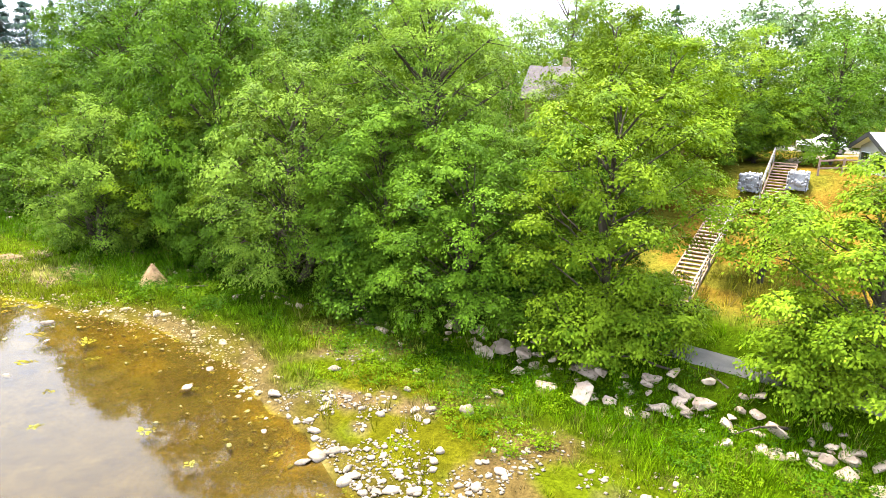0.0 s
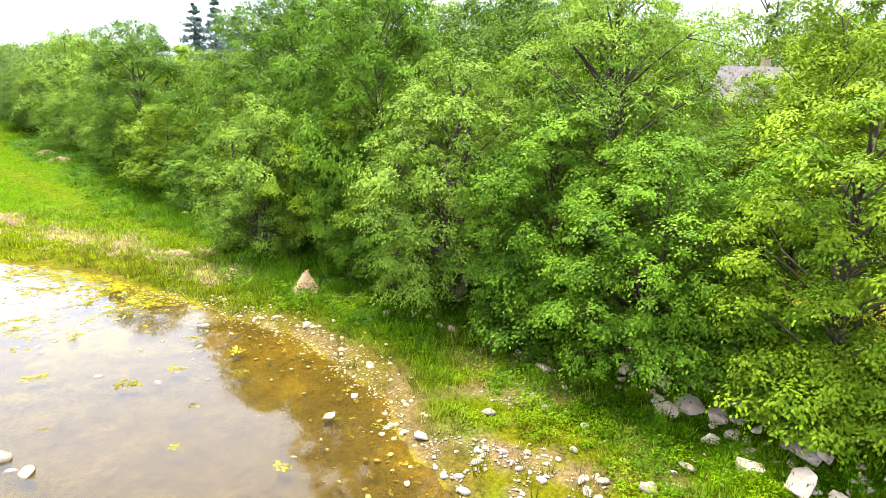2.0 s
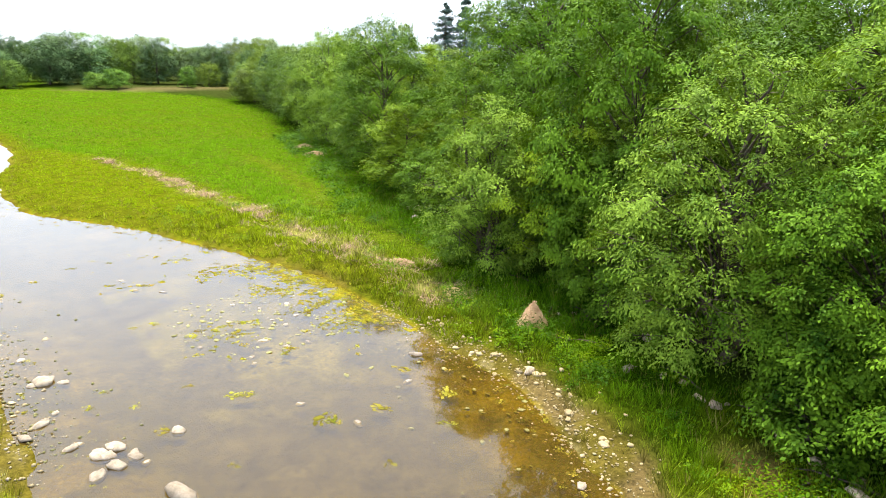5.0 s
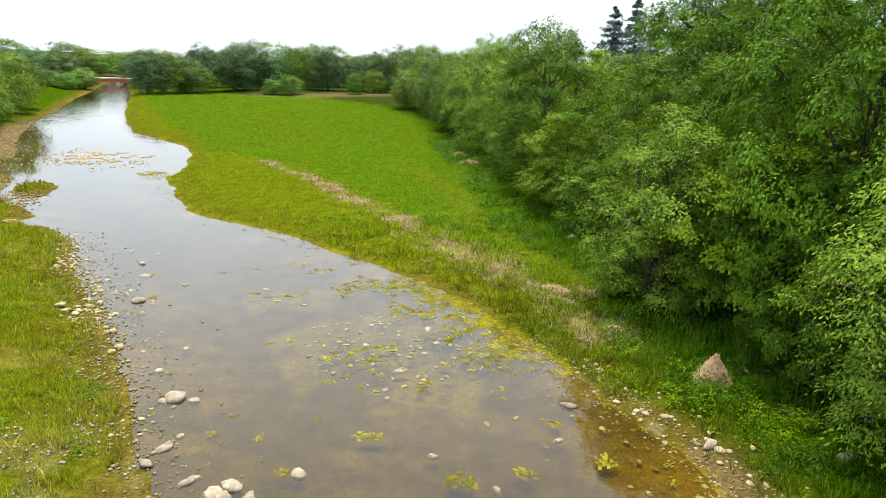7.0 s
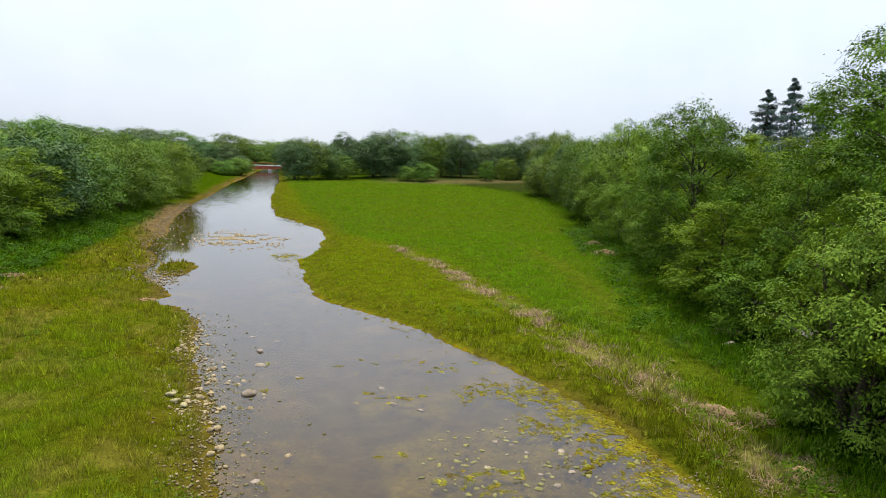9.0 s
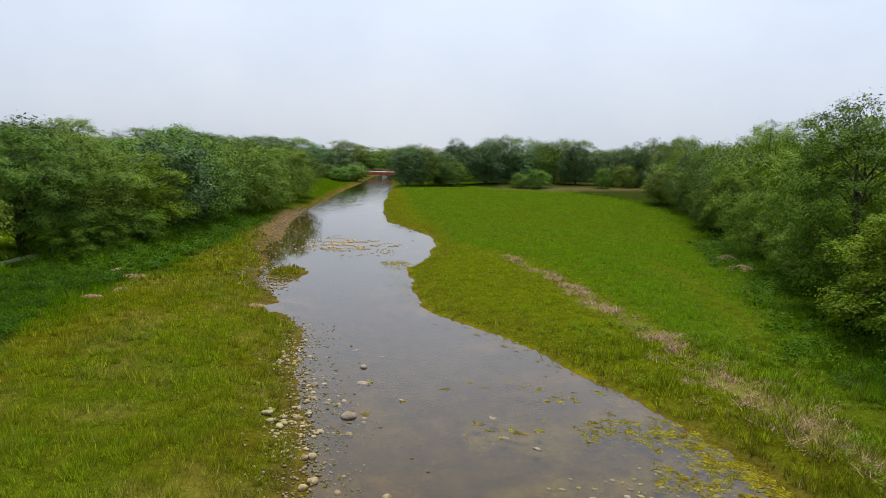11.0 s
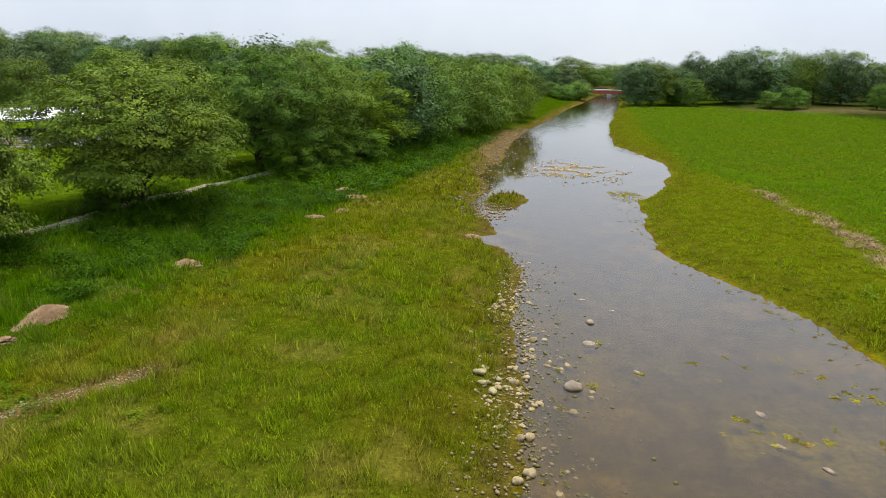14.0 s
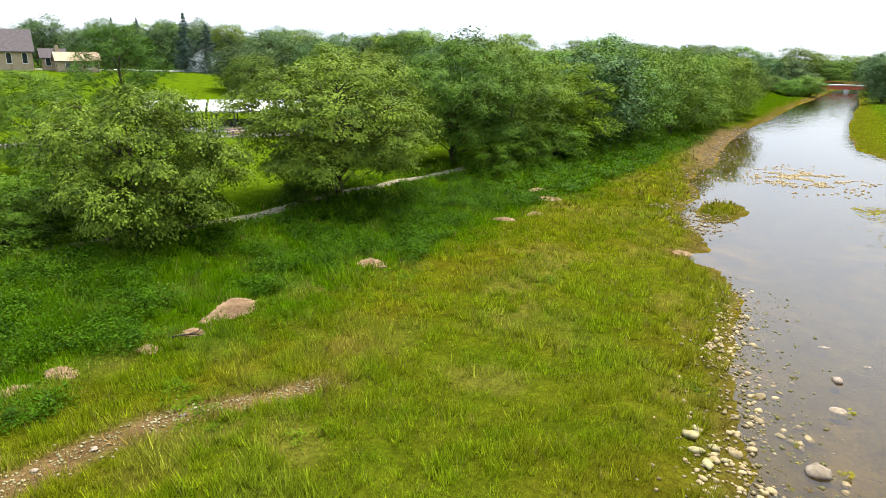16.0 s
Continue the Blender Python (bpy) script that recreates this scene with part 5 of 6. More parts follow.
py = prng.triangular(24, 42, 66, 1500)
px = np.interp(py, LEFT_Y, LEFT_X) + prng.normal(-0.2, 0.9, 1500)
scatter_pebbles("gravel", "pebbles and cobbles along the stony waterline", px, py, 0.03 + 0.09 * prng.random(1500) ** 2, 2, M_SHORE)
py = prng.uniform(22, 42, 1500)
px = np.interp(py, (24, 33, 35.2, 37.2, 39.1, 41.5), (-8.8, -8.4, -8.2, -7.7, -6.6, -5.1)) + prng.normal(0, 0.42, 1500)
scatter_pebbles("gravel", "pale stones lying in the bare trace", px, py, 0.025 + 0.055 * prng.random(1500) ** 2, 3, M_PALE)
py = prng.uniform(14, 34, 1300)
px = np.interp(py, RIGHT_Y, RIGHT_X) + prng.normal(0.4, 0.7, 1300)
scatter_pebbles("gravel", "pebbles along the muddy waterline", px, py, 0.025 + 0.06 * prng.random(1300) ** 2, 4, M_SHORE)
py = prng.uniform(70, 150, 700)
px = np.interp(py, LEFT_Y, LEFT_X) + prng.normal(-0.3, 1.0, 700)
scatter_pebbles("gravel", "stones of the sandy far shore", px, py, 0.06 + 0.14 * prng.random(700) ** 2, 5, M_STONE)
px, py = prng.normal(7.6, 2.6, 3600), prng.normal(101.0, 3.4, 3600)
ok = fractal(px, py, 1.5, 66, 4) > 0.52
scatter_pebbles("gravel", "low stone bar in the middle of the stream", px[ok], py[ok], 0.05 + 0.14 * prng.random(ok.sum()) ** 2, 6, M_SHORE)
py = prng.uniform(28, 62, 800)
px = np.interp(py, LEFT_Y, LEFT_X) + np.abs(prng.normal(0.5, 1.6, 800))
scatter_pebbles("gravel", "stones scattered under and above the shallow water", px, py, 0.04 + 0.08 * prng.random(800) ** 2, 7, M_WET)

py = prng.uniform(19, 34, 2600)
px = np.interp(py, LEFT_Y, LEFT_X) - np.abs(prng.normal(0.2, 2.8, 2600))
ok = fractal(px, py, 1.1, 50, 2) > 0.5
scatter_pebbles("gravel", "pale pebbles on the stony point of the meadow", px[ok], py[ok], 0.025 + 0.08 * prng.random(ok.sum()) ** 2, 8, M_STONE)
cy = prng.uniform(7, 42, 190)
cx = np.interp(cy, RIGHT_Y, RIGHT_X) - np.abs(prng.normal(0.3, 2.2, 190))
scatter_cobbles("cobbles", "algae-covered cobbles lying under the shallow water", cx, cy, 0.1 + 0.2 * prng.random(190) ** 1.5, ALGAED, 9, WATER - 0.07)

# quarried blocks at the foot of the right bank
bank = tagged(new("stone_bank"), "tumbled bank protection of buff quarried limestone blocks", "stone bank", kind="structure")


def block(x, y, s, up=0.22):
    ob = new("block", rng_s.choice(BLOCKS))
    ob.parent = bank
    ob.matrix_basis = Matrix.LocRotScale((x, y, hz(x, y) + up * s), Euler((rng_s.uniform(-0.4, 0.4), rng_s.uniform(-0.4, 0.4), rng_s.uniform(0, 6.3))), (s * 1.2, s * 1.15, s * rng_s.uniform(0.8, 1.2)))


for x, y, s in ((27.4, 6.3, 0.75), (27.7, 5.6, 0.9), (27.5, 4.5, 0.9), (27.7, 3.6, 1.05), (27.3, 3.0, 0.8), (27.3, 2.5, 0.7), (25.0, 3.1, 0.7), (24.8, 1.6, 0.95), (26.3, 1.6, 0.85), (26.4, 1.1, 0.6), (24.0, -0.2, 0.55), (25.9, -0.9, 0.62), (26.0, -1.7, 0.68), (24.8, -2.8, 0.72), (24.8, -2.1, 0.5), (24.7, -1.1, 0.5), (22.9, -3.4, 0.55), (24.4, -4.6, 0.6), (23.9, -5.2, 0.72), (23.0, -4.7, 0.55)):
    block(x, y, s)
for x, y, s in ((22.8, -5.5, 0.45), (22.8, -6.6, 0.45), (22.9, -7.3, 0.68), (22.0, -7.0, 0.65), (21.5, -7.8, 0.6), (22.6, -8.1, 0.5), (30.6, 15.3, 0.8), (28.9, 13.0, 0.6), (27.9, 11.5, 0.6)):
    block(x, y, s)
for i in range(120):
    y = shore_rng.uniform(-10, 9)
    x = float(np.interp(y, TOE_Y, TOE_X)) + shore_rng.gauss(0.35, 0.55)
    block(x, y, 0.2 + 0.42 * shore_rng.random() ** 1.6, 0.12)
for x, y, s in ((40.6, 49.6, 0.9), (40.9, 50.4, 0.7), (40.2, 50.6, 0.6), (41.0, 48.9, 0.6), (38.4, 47.4, 0.7), (39.4, 50.0, 0.45)):
    block(x, y, s)
for i in range(24):
    y = shore_rng.uniform(9, 28)
    x = float(np.interp(y, TOE_Y, TOE_X)) + shore_rng.gauss(-0.4, 0.7)
    block(x, y, shore_rng.uniform(0.2, 0.5))


# ---- paths ----
def strip(name, label, category, pts, width, material, lift=0.05, kind="structure", rim=0.08):
    """A path laid on the ground along points of the plan, with a slight crown and worn edges."""
    pts = np.array(pts, float)
    d = np.concatenate([[0], np.cumsum(np.hypot(*np.diff(pts, axis=0).T))])
    n = int(d[-1] / 0.6) + 2
    s = np.linspace(0, d[-1], n)
    x, y = np.interp(s, d, pts[:, 0]), np.interp(s, d, pts[:, 1])
    for k in range(6):
        x[1:-1], y[1:-1] = (x[:-2] + 2 * x[1:-1] + x[2:]) / 4, (y[:-2] + 2 * y[1:-1] + y[2:]) / 4
    tx, ty = np.gradient(x), np.gradient(y)
    ln = np.hypot(tx, ty)
    nx_, ny_ = -ty / ln, tx / ln
    rows = []
    zc = height(x, y)
    for o, dz in ((-0.5, -0.15), (-0.47, lift), (-0.2, lift + 0.02), (0.2, lift + 0.02), (0.47, lift), (0.5, -0.15)):
        j = rim * (value_noise(s, s * 0 + o * 40, 1.1, 55) - 0.5) * (abs(o) > 0.4)
        px_, py_ = x + nx_ * (o * width + j), y + ny_ * (o * width + j)
        rows.append(np.stack([px_, py_, np.maximum(height(px_, py_), zc - 0.1) * 0.5 + zc * 0.5 + dz], 1))
    v = np.stack(rows, 1)
    k = v.shape[1]
    i = (np.arange(n - 1)[:, None] * k + np.arange(k - 1)[None]).ravel()
    me = mesh_from(name, v.reshape(-1, 3), np.stack([i, i + k, i + k + 1, i + 1], 1), material, True)
    return tagged(new(name, me), label, category, kind=kind)


yy = np.arange(-40, 70, 3.0)
strip("pavement", "worn grey asphalt footpath along the wooded bank", "footpath", np.stack([np.interp(yy, TOE_Y, TOE_X) + 3.1, yy], 1), 1.7, M_ASPHALT)
strip("pavement", "narrow trodden gravel footpath below the trees", "footpath", tuple(zip(GRAVEL_X, GRAVEL_Y)), 1.05, M_GRAVEL, 0.06)
strip("pavement", "pale park lane beyond the bankside trees", "lane", ((-70, 40), (-62.5, 62), (-53.5, 78), (-45.5, 87), (-37, 97)), 3.2, M_ASPHALT, 0.06)
strip("pavement", "pale concrete walk leading up to the steps", "walk", ((52.2, -9.0), (58, -10.2), (66, -14.5), (69, -24)), 1.2, M_DIRT, 0.06)
strip("road", "grey street beyond the houses' lawns", "street", ((70, -60), (72, -20), (74, 10), (76, 60)), 6.0, M_ASPHALT, 0.08)


# ---- straw heaps and dead reeds ----
def straw_bits(rng, n, radius, hgt, length, sharp=1.0):
    """Straws lying criss-cross over a mound: thin bent kites."""
    a, d = rng.uniform(0, 6.3, n), rng.random(n) ** 0.6
    d = d * 1.12
    x, y = np.cos(a) * d * radius[0], np.sin(a) * d * radius[1]
    d = np.minimum(d, 1)
    z = hgt * (1 - d ** 1.4) ** sharp + 0.01 + rng.random(n) * 0.09
    p = np.stack([x, y, z], 1)
    b = a + rng.normal(0, 0.7, n)
    w = np.stack([np.cos(b), np.sin(b), -0.55 * hgt / max(radius) + rng.normal(0, 0.14, n)], 1)
    side = np.stack([-np.sin(b), np.cos(b), rng.normal(0, 0.3, n)], 1)
    L = length * (0.5 + rng.random((n, 1)))
    v = np.stack([p - w * L * 0.5, p + side * 0.014, p + w * L * 0.5, p - side * 0.014], 1)
    return v.reshape(-1, 3), np.arange(n * 4).reshape(n, 4)


def straw_heap(x, y, rx, ry, h, turn, label, seed, sharp=1.0):
    rng = np.random.default_rng(seed)
    root = tagged(new("straw_heap"), label, "straw heap", "straw heaps")
    V, Fc = [], []
    rings, seg = 7, 20
    for i in range(rings):
        d = i / (rings - 1)
        for s in range(seg):
            a = 2 * math.pi * s / seg
            k = d * (1 + 0.4 * noise.noise(Vector((math.cos(a) * 1.5 + seed, math.sin(a) * 1.5, 0))))
            V.append((math.cos(a) * rx * k, math.sin(a) * ry * k, h * (1 - d ** 1.4) ** sharp + 0.42 * h * noise.noise(Vector((math.cos(a) * d * 2.5, math.sin(a) * d * 2.5, seed * 3.7))) - 0.12 * d))
    for i in range(rings - 1):
        for s in range(seg):
            Fc.append((i * seg + s, i * seg + (s + 1) % seg, (i + 1) * seg + (s + 1) % seg, (i + 1) * seg + s))
    V = [(px_ * 0.86, py_ * 0.86, pz_ - 0.07) for px_, py_, pz_ in V]
    part_mesh("mound", mesh_from("mound", V, Fc, M_HAY, True), root)
    v, f = straw_bits(rng, int(2200 * rx * ry) + 400, (rx, ry), h, 0.3, sharp)
    st = part_mesh("straw", mesh_from("straw", v, f, M_HAY), root, "loose dry straws")
    st["kind"] = "stuff"
    root.matrix_basis = pose(x, y, hz(x, y), 0, 0, turn)
    return root


straw_heap(30.3, 26.8, 0.82, 0.66, 1.0, 30, "pinkish tan slumped heap of dead reed straw in green grass", 1, 1.25)
straw_heap(-12.55, 44.8, 1.4, 0.6, 0.55, 88, "long pinkish tan heap of dead straw among green herbs", 2)
straw_heap(-11.4, 53.4, 0.75, 0.5, 0.26, 20, "small tan heap of dead straw among green herbs", 3)
straw_heap(-9.7, 75.2, 0.91, 0.63, 0.17, 10, "flat tan heap of dead straw in the meadow", 4)
straw_heap(-11.6, 77.5, 0.77, 0.56, 0.15, 60, "flat tan patch of dead straw in the meadow", 5)
straw_heap(-8.6, 69.6, 0.56, 0.42, 0.15, 80, "small tan heap of dead straw in the meadow", 6)
straw_heap(-9.6, 66.5, 0.63, 0.35, 0.11, 20, "low tan heap of dead straw in the meadow", 7)
straw_heap(-13.2, 37.6, 0.56, 0.35, 0.18, 10, "small tan heap of dead straw among green herbs", 8)
straw_heap(-13.4, 36.1, 0.4, 0.25, 0.13, 70, "small tan heap of dead straw among green herbs", 9)
straw_heap(-12.2, 40.3, 0.34, 0.22, 0.1, 30, "low wisp of dead straw among green herbs", 10)
straw_heap(-12.1, 42.3, 0.35, 0.25, 0.12, 30, "low wisp of dead straw among green herbs", 11)
straw_heap(49.9, 84.4, 1.7, 1.2, 0.5, 0, "flat pinkish patch of dead straw at the wood's edge", 12)
straw_heap(52.2, 91.6, 1.3, 1.0, 0.4, 0, "flat pinkish patch of dead straw at the wood's edge", 13)
straw_heap(30.0, 32.4, 0.6, 0.45, 0.2, 40, "low wisp of dead straw in the shore grass", 15)
straw_heap(31.0, 38.6, 0.7, 0.4, 0.15, 120, "low wisp of dead straw in the shore grass", 16)
straw_heap(2.0, 66.6, 0.6, 0.4, 0.1, 0, "thin tan patch of dead straw near the water", 14)


def dead_reeds(name, label, n, seed):
    """Bleached, trampled reeds along the strip that the floods left."""
    rng = np.random.default_rng(seed)
    y = rng.uniform(31, 90, n)
    x = np.interp(y, (26, 32, 43, 50, 58, 66, 76, 88, 104), (29, 29.8, 30.2, 29.1, 29.1, 28.2, 27.7, 25.7, 18.5)) + rng.normal(0, 1, n) * (1.15 - 0.75 * ss(45, 75, y))
    keep = rng.random(n) < (0.1 + 0.9 * ss(0.46, 0.66, fractal(x, y, 1.5, 42, 3))) * (1 - 0.62 * ss(46, 62, y))
    x, y = x[keep], y[keep]
    blades = 18
    m = len(x) * blades
    bx, by = np.repeat(x, blades) + rng.normal(0, 0.24, m), np.repeat(y, blades) + rng.normal(0, 0.3, m)
    bz = height(bx, by)
    a = rng.uniform(0, 6.3, m)
    L = 0.3 + 0.4 * rng.random(m)
    up = rng.uniform(0.0, 0.45, m)
    tip = np.stack([bx + np.cos(a) * L, by + np.sin(a) * L, bz + 0.1 + L * up], 1)
    w = 0.016 + 0.02 * np.clip((by - 40) / 40, 0, 1)
    v = np.stack([np.stack([bx - np.sin(a) * w, by + np.cos(a) * w, bz], 1), np.stack([bx + np.sin(a) * w, by - np.cos(a) * w, bz], 1), tip], 1)
    me = mesh_from(name, v.reshape(-1, 3), np.arange(m * 3).reshape(m, 3), M_GRASS)
    c = np.array([0.27, 0.19, 0.118]) * (0.7 + 0.6 * rng.random((m, 1)))
    tint(me, np.repeat(c, 3, 0))
    return tagged(new(name, me), label, "reeds", kind="stuff")


dead_reeds("dead_reeds", "bleached dead reeds lying along the flood line", 1500, 81)


# ---- algae on the water ----
def mat_of_algae(rng, x, y, r, stretch=1.0, turn=0.0):
    """Verts and faces of one ragged floating patch: a cluster of small uneven flakes, thinning outwards."""
    V, Fc = [], []
    for q in range(24):
        a0, d0 = rng.uniform(0, 6.3), rng.random() ** 0.7 * r * 0.8
        cx_, cy_ = math.cos(a0) * d0 * stretch, math.sin(a0) * d0
        seg, o, rq = 5, len(V), r * rng.uniform(0.08, 0.28)
        low = rng.uniform(-0.03, 0.012)
        ring = [(cx_, cy_, WATER + low + 0.012)]
        for s in range(seg):
            a = 2 * math.pi * s / seg
            k = rq * (0.45 + 0.9 * rng.random())
            ring.append((cx_ + math.cos(a) * k * stretch, cy_ + math.sin(a) * k, WATER + low + 0.012 * rng.random()))
        V += [(x + px_ * math.cos(turn) - py_ * math.sin(turn), y + px_ * math.sin(turn) + py_ * math.cos(turn), pz_) for px_, py_, pz_ in ring]
        Fc += [(o, o + 1 + s, o + 1 + (s + 1) % seg) for s in range(seg)]
    return V, Fc


def algae_field(name, label, spots, seed, colour=(0.185, 0.185, 0.014), kind="stuff"):
    rng = random.Random(seed)
    V, Fc, cols = [], [], []
    for x, y, r in spots:
        v, f = mat_of_algae(rng, x, y, r, rng.uniform(1, 1.9), rng.uniform(0, 3.1))
        o = len(V)
        V += v
        Fc += [tuple(i + o for i in t) for t in f]
        k, brown = rng.uniform(0.45, 1.25), rng.random()
        cols += [(colour[0] * k, colour[1] * k * (1 - 0.25 * brown), colour[2] * k)] * len(v)
    me = mesh_from(name, V, Fc, M_ALGAE)
    tint(me, np.array(cols) * np.random.default_rng(seed).uniform(0.7, 1.25, (len(V), 1)))
    return tagged(new(name, me), label, "algae", kind=kind)


a_rng = random.Random(33)
spots = []
for i in range(2600):
    y = a_rng.triangular(29, 51, 38)
    x = float(np.interp(y, RIGHT_Y, RIGHT_X)) - 0.1 - abs(a_rng.gauss(0, 4.4))
    if fractal(np.array([x]), np.array([y]), 2.2, 91, 3)[0] > 0.53 and x > 14.5:
        spots.append((x, y, 0.05 + 0.22 * a_rng.random() ** 2))
for i in range(520):
    y = a_rng.triangular(30, 46, 36)
    x = float(np.interp(y, RIGHT_Y, RIGHT_X)) - 0.1 - abs(a_rng.gauss(0, 1.5))
    spots.append((x, y, 0.05 + 0.3 * a_rng.random() ** 2))
for i in range(160):
    a, d = a_rng.uniform(0, 6.3), a_rng.random() ** 0.6
    spots.append((13.0 + 1.8 * math.cos(a) * d, 86.5 + 3.0 * math.sin(a) * d, 0.06 + 0.3 * a_rng.random() ** 2))
algae_field("algae", "yellow-green algae tangled over the stony shallows", spots, 1)
spots = []
for i in range(330):
    y = a_rng.uniform(6, 85)
    x = float(np.interp(y, RIGHT_Y, RIGHT_X)) - abs(a_rng.gauss(0, 1.1)) - 0.1
    spots.append((x, y, a_rng.uniform(0.05, 0.22)))
algae_field("algae", "yellow-green algae along the muddy shore", spots, 2, (0.15, 0.142, 0.016))
spots = []
for i in range(80):
    y = a_rng.uniform(24, 60)
    x = float(np.interp(y, LEFT_Y, LEFT_X)) + abs(a_rng.gauss(0, 1.0)) + 0.2
    spots.append((x, y, a_rng.uniform(0.05, 0.16)))
algae_field("algae", "yellow-green algae along the stony shore", spots, 3, (0.15, 0.145, 0.016))
for x, y, r in ((16.2, 29.0, 0.4), (16.7, 28.8, 0.3), (13.0, 30.2, 0.22), (18.1, 25.5, 0.42), (18.3, 25.1, 0.3), (19.4, 31.4, 0.25), (15.1, 30.7, 0.2), (13.2, 28.0, 0.3), (11.6, 31.0, 0.22), (12.3, 32.0, 0.2), (20.2, 25.0, 0.35), (22.8, 27.2, 0.3), (17.0, 33.4, 0.2), (12.4, 47.5, 0.22), (10.7, 50.2, 0.25), (10.5, 45.9, 0.3), (15.9, 37.9, 0.25), (23.0, 24.5, 0.4), (21.6, 22.6, 0.3), (16.2, 20.0, 0.25), (18.4, 21.8, 0.25), (14.4, 24.6, 0.22), (17.4, 16.2, 0.3), (16.2, 13.4, 0.25)):
    algae_field("algae_mat", "small yellow-green algae mat afloat on the water", [(x, y, r), (x + 0.5 * r, y - 0.6 * r, r * 0.5)], int(x * 10), (0.15, 0.155, 0.018))


# ---- driftwood ----
def dead_branch(x, y, length, turn, label, seed, rise=0.12):
    rng = np.random.default_rng(seed)
    t = np.linspace(0, 1, 6)
    pts = np.stack([t * length, np.cumsum(rng.normal(0, 0.07, 6)), 0.05 + rise * np.sin(t * 2.6) * length], 1)
    tubes = [tube(pts, [0.05 * (1 - 0.8 * q) + 0.012 for q in t], 5)]
    for i in (2, 3, 4):
        e = pts[i] + rng.normal(0, 0.3, 3) * np.array([1, 1, 0.3]) + np.array([0.3, 0, 0.15])
        tubes.append(tube([pts[i], e], [0.022, 0.006], 4))
    V, Fc = join_tubes(tubes)
    ob = tagged(new("dead_branch", mesh_from("dead_branch", V, Fc, M_BARK, True)), label, "branch", "dead branches")
    ob.matrix_basis = pose(x, y, hz(x, y), 0, 0, turn)
    return ob


for i, (x, y, n, a) in enumerate(((31.6, 27.0, 2.2, 20), (31.4, 25.6, 1.8, -30), (32.4, 24.6, 2.6, 70), (31.0, 23.2, 1.6, 140), (28.6, 11.0, 2.4, 110), (29.4, 14.6, 2.2, 60), (26.2, -1.6, 2.8, 95), (24.0, -5.6, 2.4, 130), (25.3, -3.6, 2.0, 60), (23.4, -7.0, 2.0, 20), (30.4, 17.8, 2.4, 80), (34.6, 30.2, 2.4, 100), (64.0, 108.0, 5.0, 160), (-12.6, 41.4, 1.4, 30))):
    dead_branch(x, y, n, a, "bare grey dead branch lying on the bank", i)


# ---- steps, walls and fence on the lawn slope ----
def stair_flight(label, a, b, n, width, rails):
    """Open timber steps from a up to b: stringers, treads, handrail on posts."""
    a, b = Vector(a), Vector(b)
    d = b - a
    flat = Vector((d.x, d.y, 0)).normalized()
    side = Vector((-flat.y, flat.x, 0))
    root = tagged(new("timber_steps"), label, "steps", kind="structure")
    for s in (-1, 1):
        part("stringer", beam_bm(a + side * s * (width / 2 + 0.04) - Vector((0, 0, 0.12)), b + side * s * (width / 2 + 0.04) - Vector((0, 0, 0.12)), 0.07, 0.26, 0.01), M_WOOD, root)
    ang = math.degrees(math.atan2(flat.y, flat.x))
    tread = None
    for i in range(n):
        p = a + d * ((i + 0.5) / n)
        if tread is None:
            tread = part("tread", box_bm((min(0.34, d.length / n * 0.72), width, 0.06), (0, 0, 0), 0.01), M_WOOD, root)
            ob = tread
        else:
            ob = new("tread", tread.data)
            ob.parent = root
        ob.matrix_basis = pose(p.x, p.y, p.z + 0.04, random.uniform(-0.6, 0.6), 0, ang)
    for s in rails:
        o = side * s * (width / 2 + 0.1)
        k = max(3, round(d.length / 2.2))
        for i in range(k + 1):
            p = a + d * (i / k) + o
            part("post", box_bm((0.08, 0.08, 1.3), (p.x, p.y, p.z + 0.35), 0.01), M_RAIL, root)
        up = Vector((0, 0, 0.98))
        part("handrail", beam_bm(a + o + up, b + o + up, 0.09, 0.05, 0.01), M_RAIL, root)
        up = Vector((0, 0, 0.55))
        part("midrail", beam_bm(a + o + up, b + o + up, 0.03, 0.06, 0.01), M_RAIL, root)
    return root


stair_flight("weathered timber steps with a pale handrail climbing the lawn slope", (32.4, -1.6, hz(32.4, -1.6)), (45.6, -4.7, hz(45.6, -4.7) + 0.15), 25, 1.4, (-1,))
stair_flight("weathered timber steps between stone-filled wire baskets", (48.0, -7.8, hz(48.0, -7.8) + 0.48), (51.9, -8.9, hz(51.9, -8.9) + 0.42), 12, 1.4, (1,))
deck = tagged(new("timber_landing"), "small weathered timber landing with a pale front rail", "landing", kind="structure")
dz = hz(46.6, -6.8) + 0.12
for i in range(9):
    part("board", box_bm((0.15, 4.8, 0.05), (46.0 + i * 0.165, -6.5, dz), 0.008), M_WOOD, deck)
part("top_rail", beam_bm((45.9, -6.4, dz + 1.0), (45.9, -8.7, dz + 1.0), 0.12, 0.07, 0.01), M_RAIL, deck)
for y in (-6.4, -7.5, -8.65):
    part("post", box_bm((0.1, 0.1, 1.1), (45.9, y, dz + 0.47), 0.01), M_RAIL, deck)


M_GREY = surface_material("grey_quarry_stone", ((0.3, (0.15, 0.15, 0.165)), (0.7, (0.36, 0.36, 0.39))), 3.0, 0.85, 0.4, 15.0, 0.02)


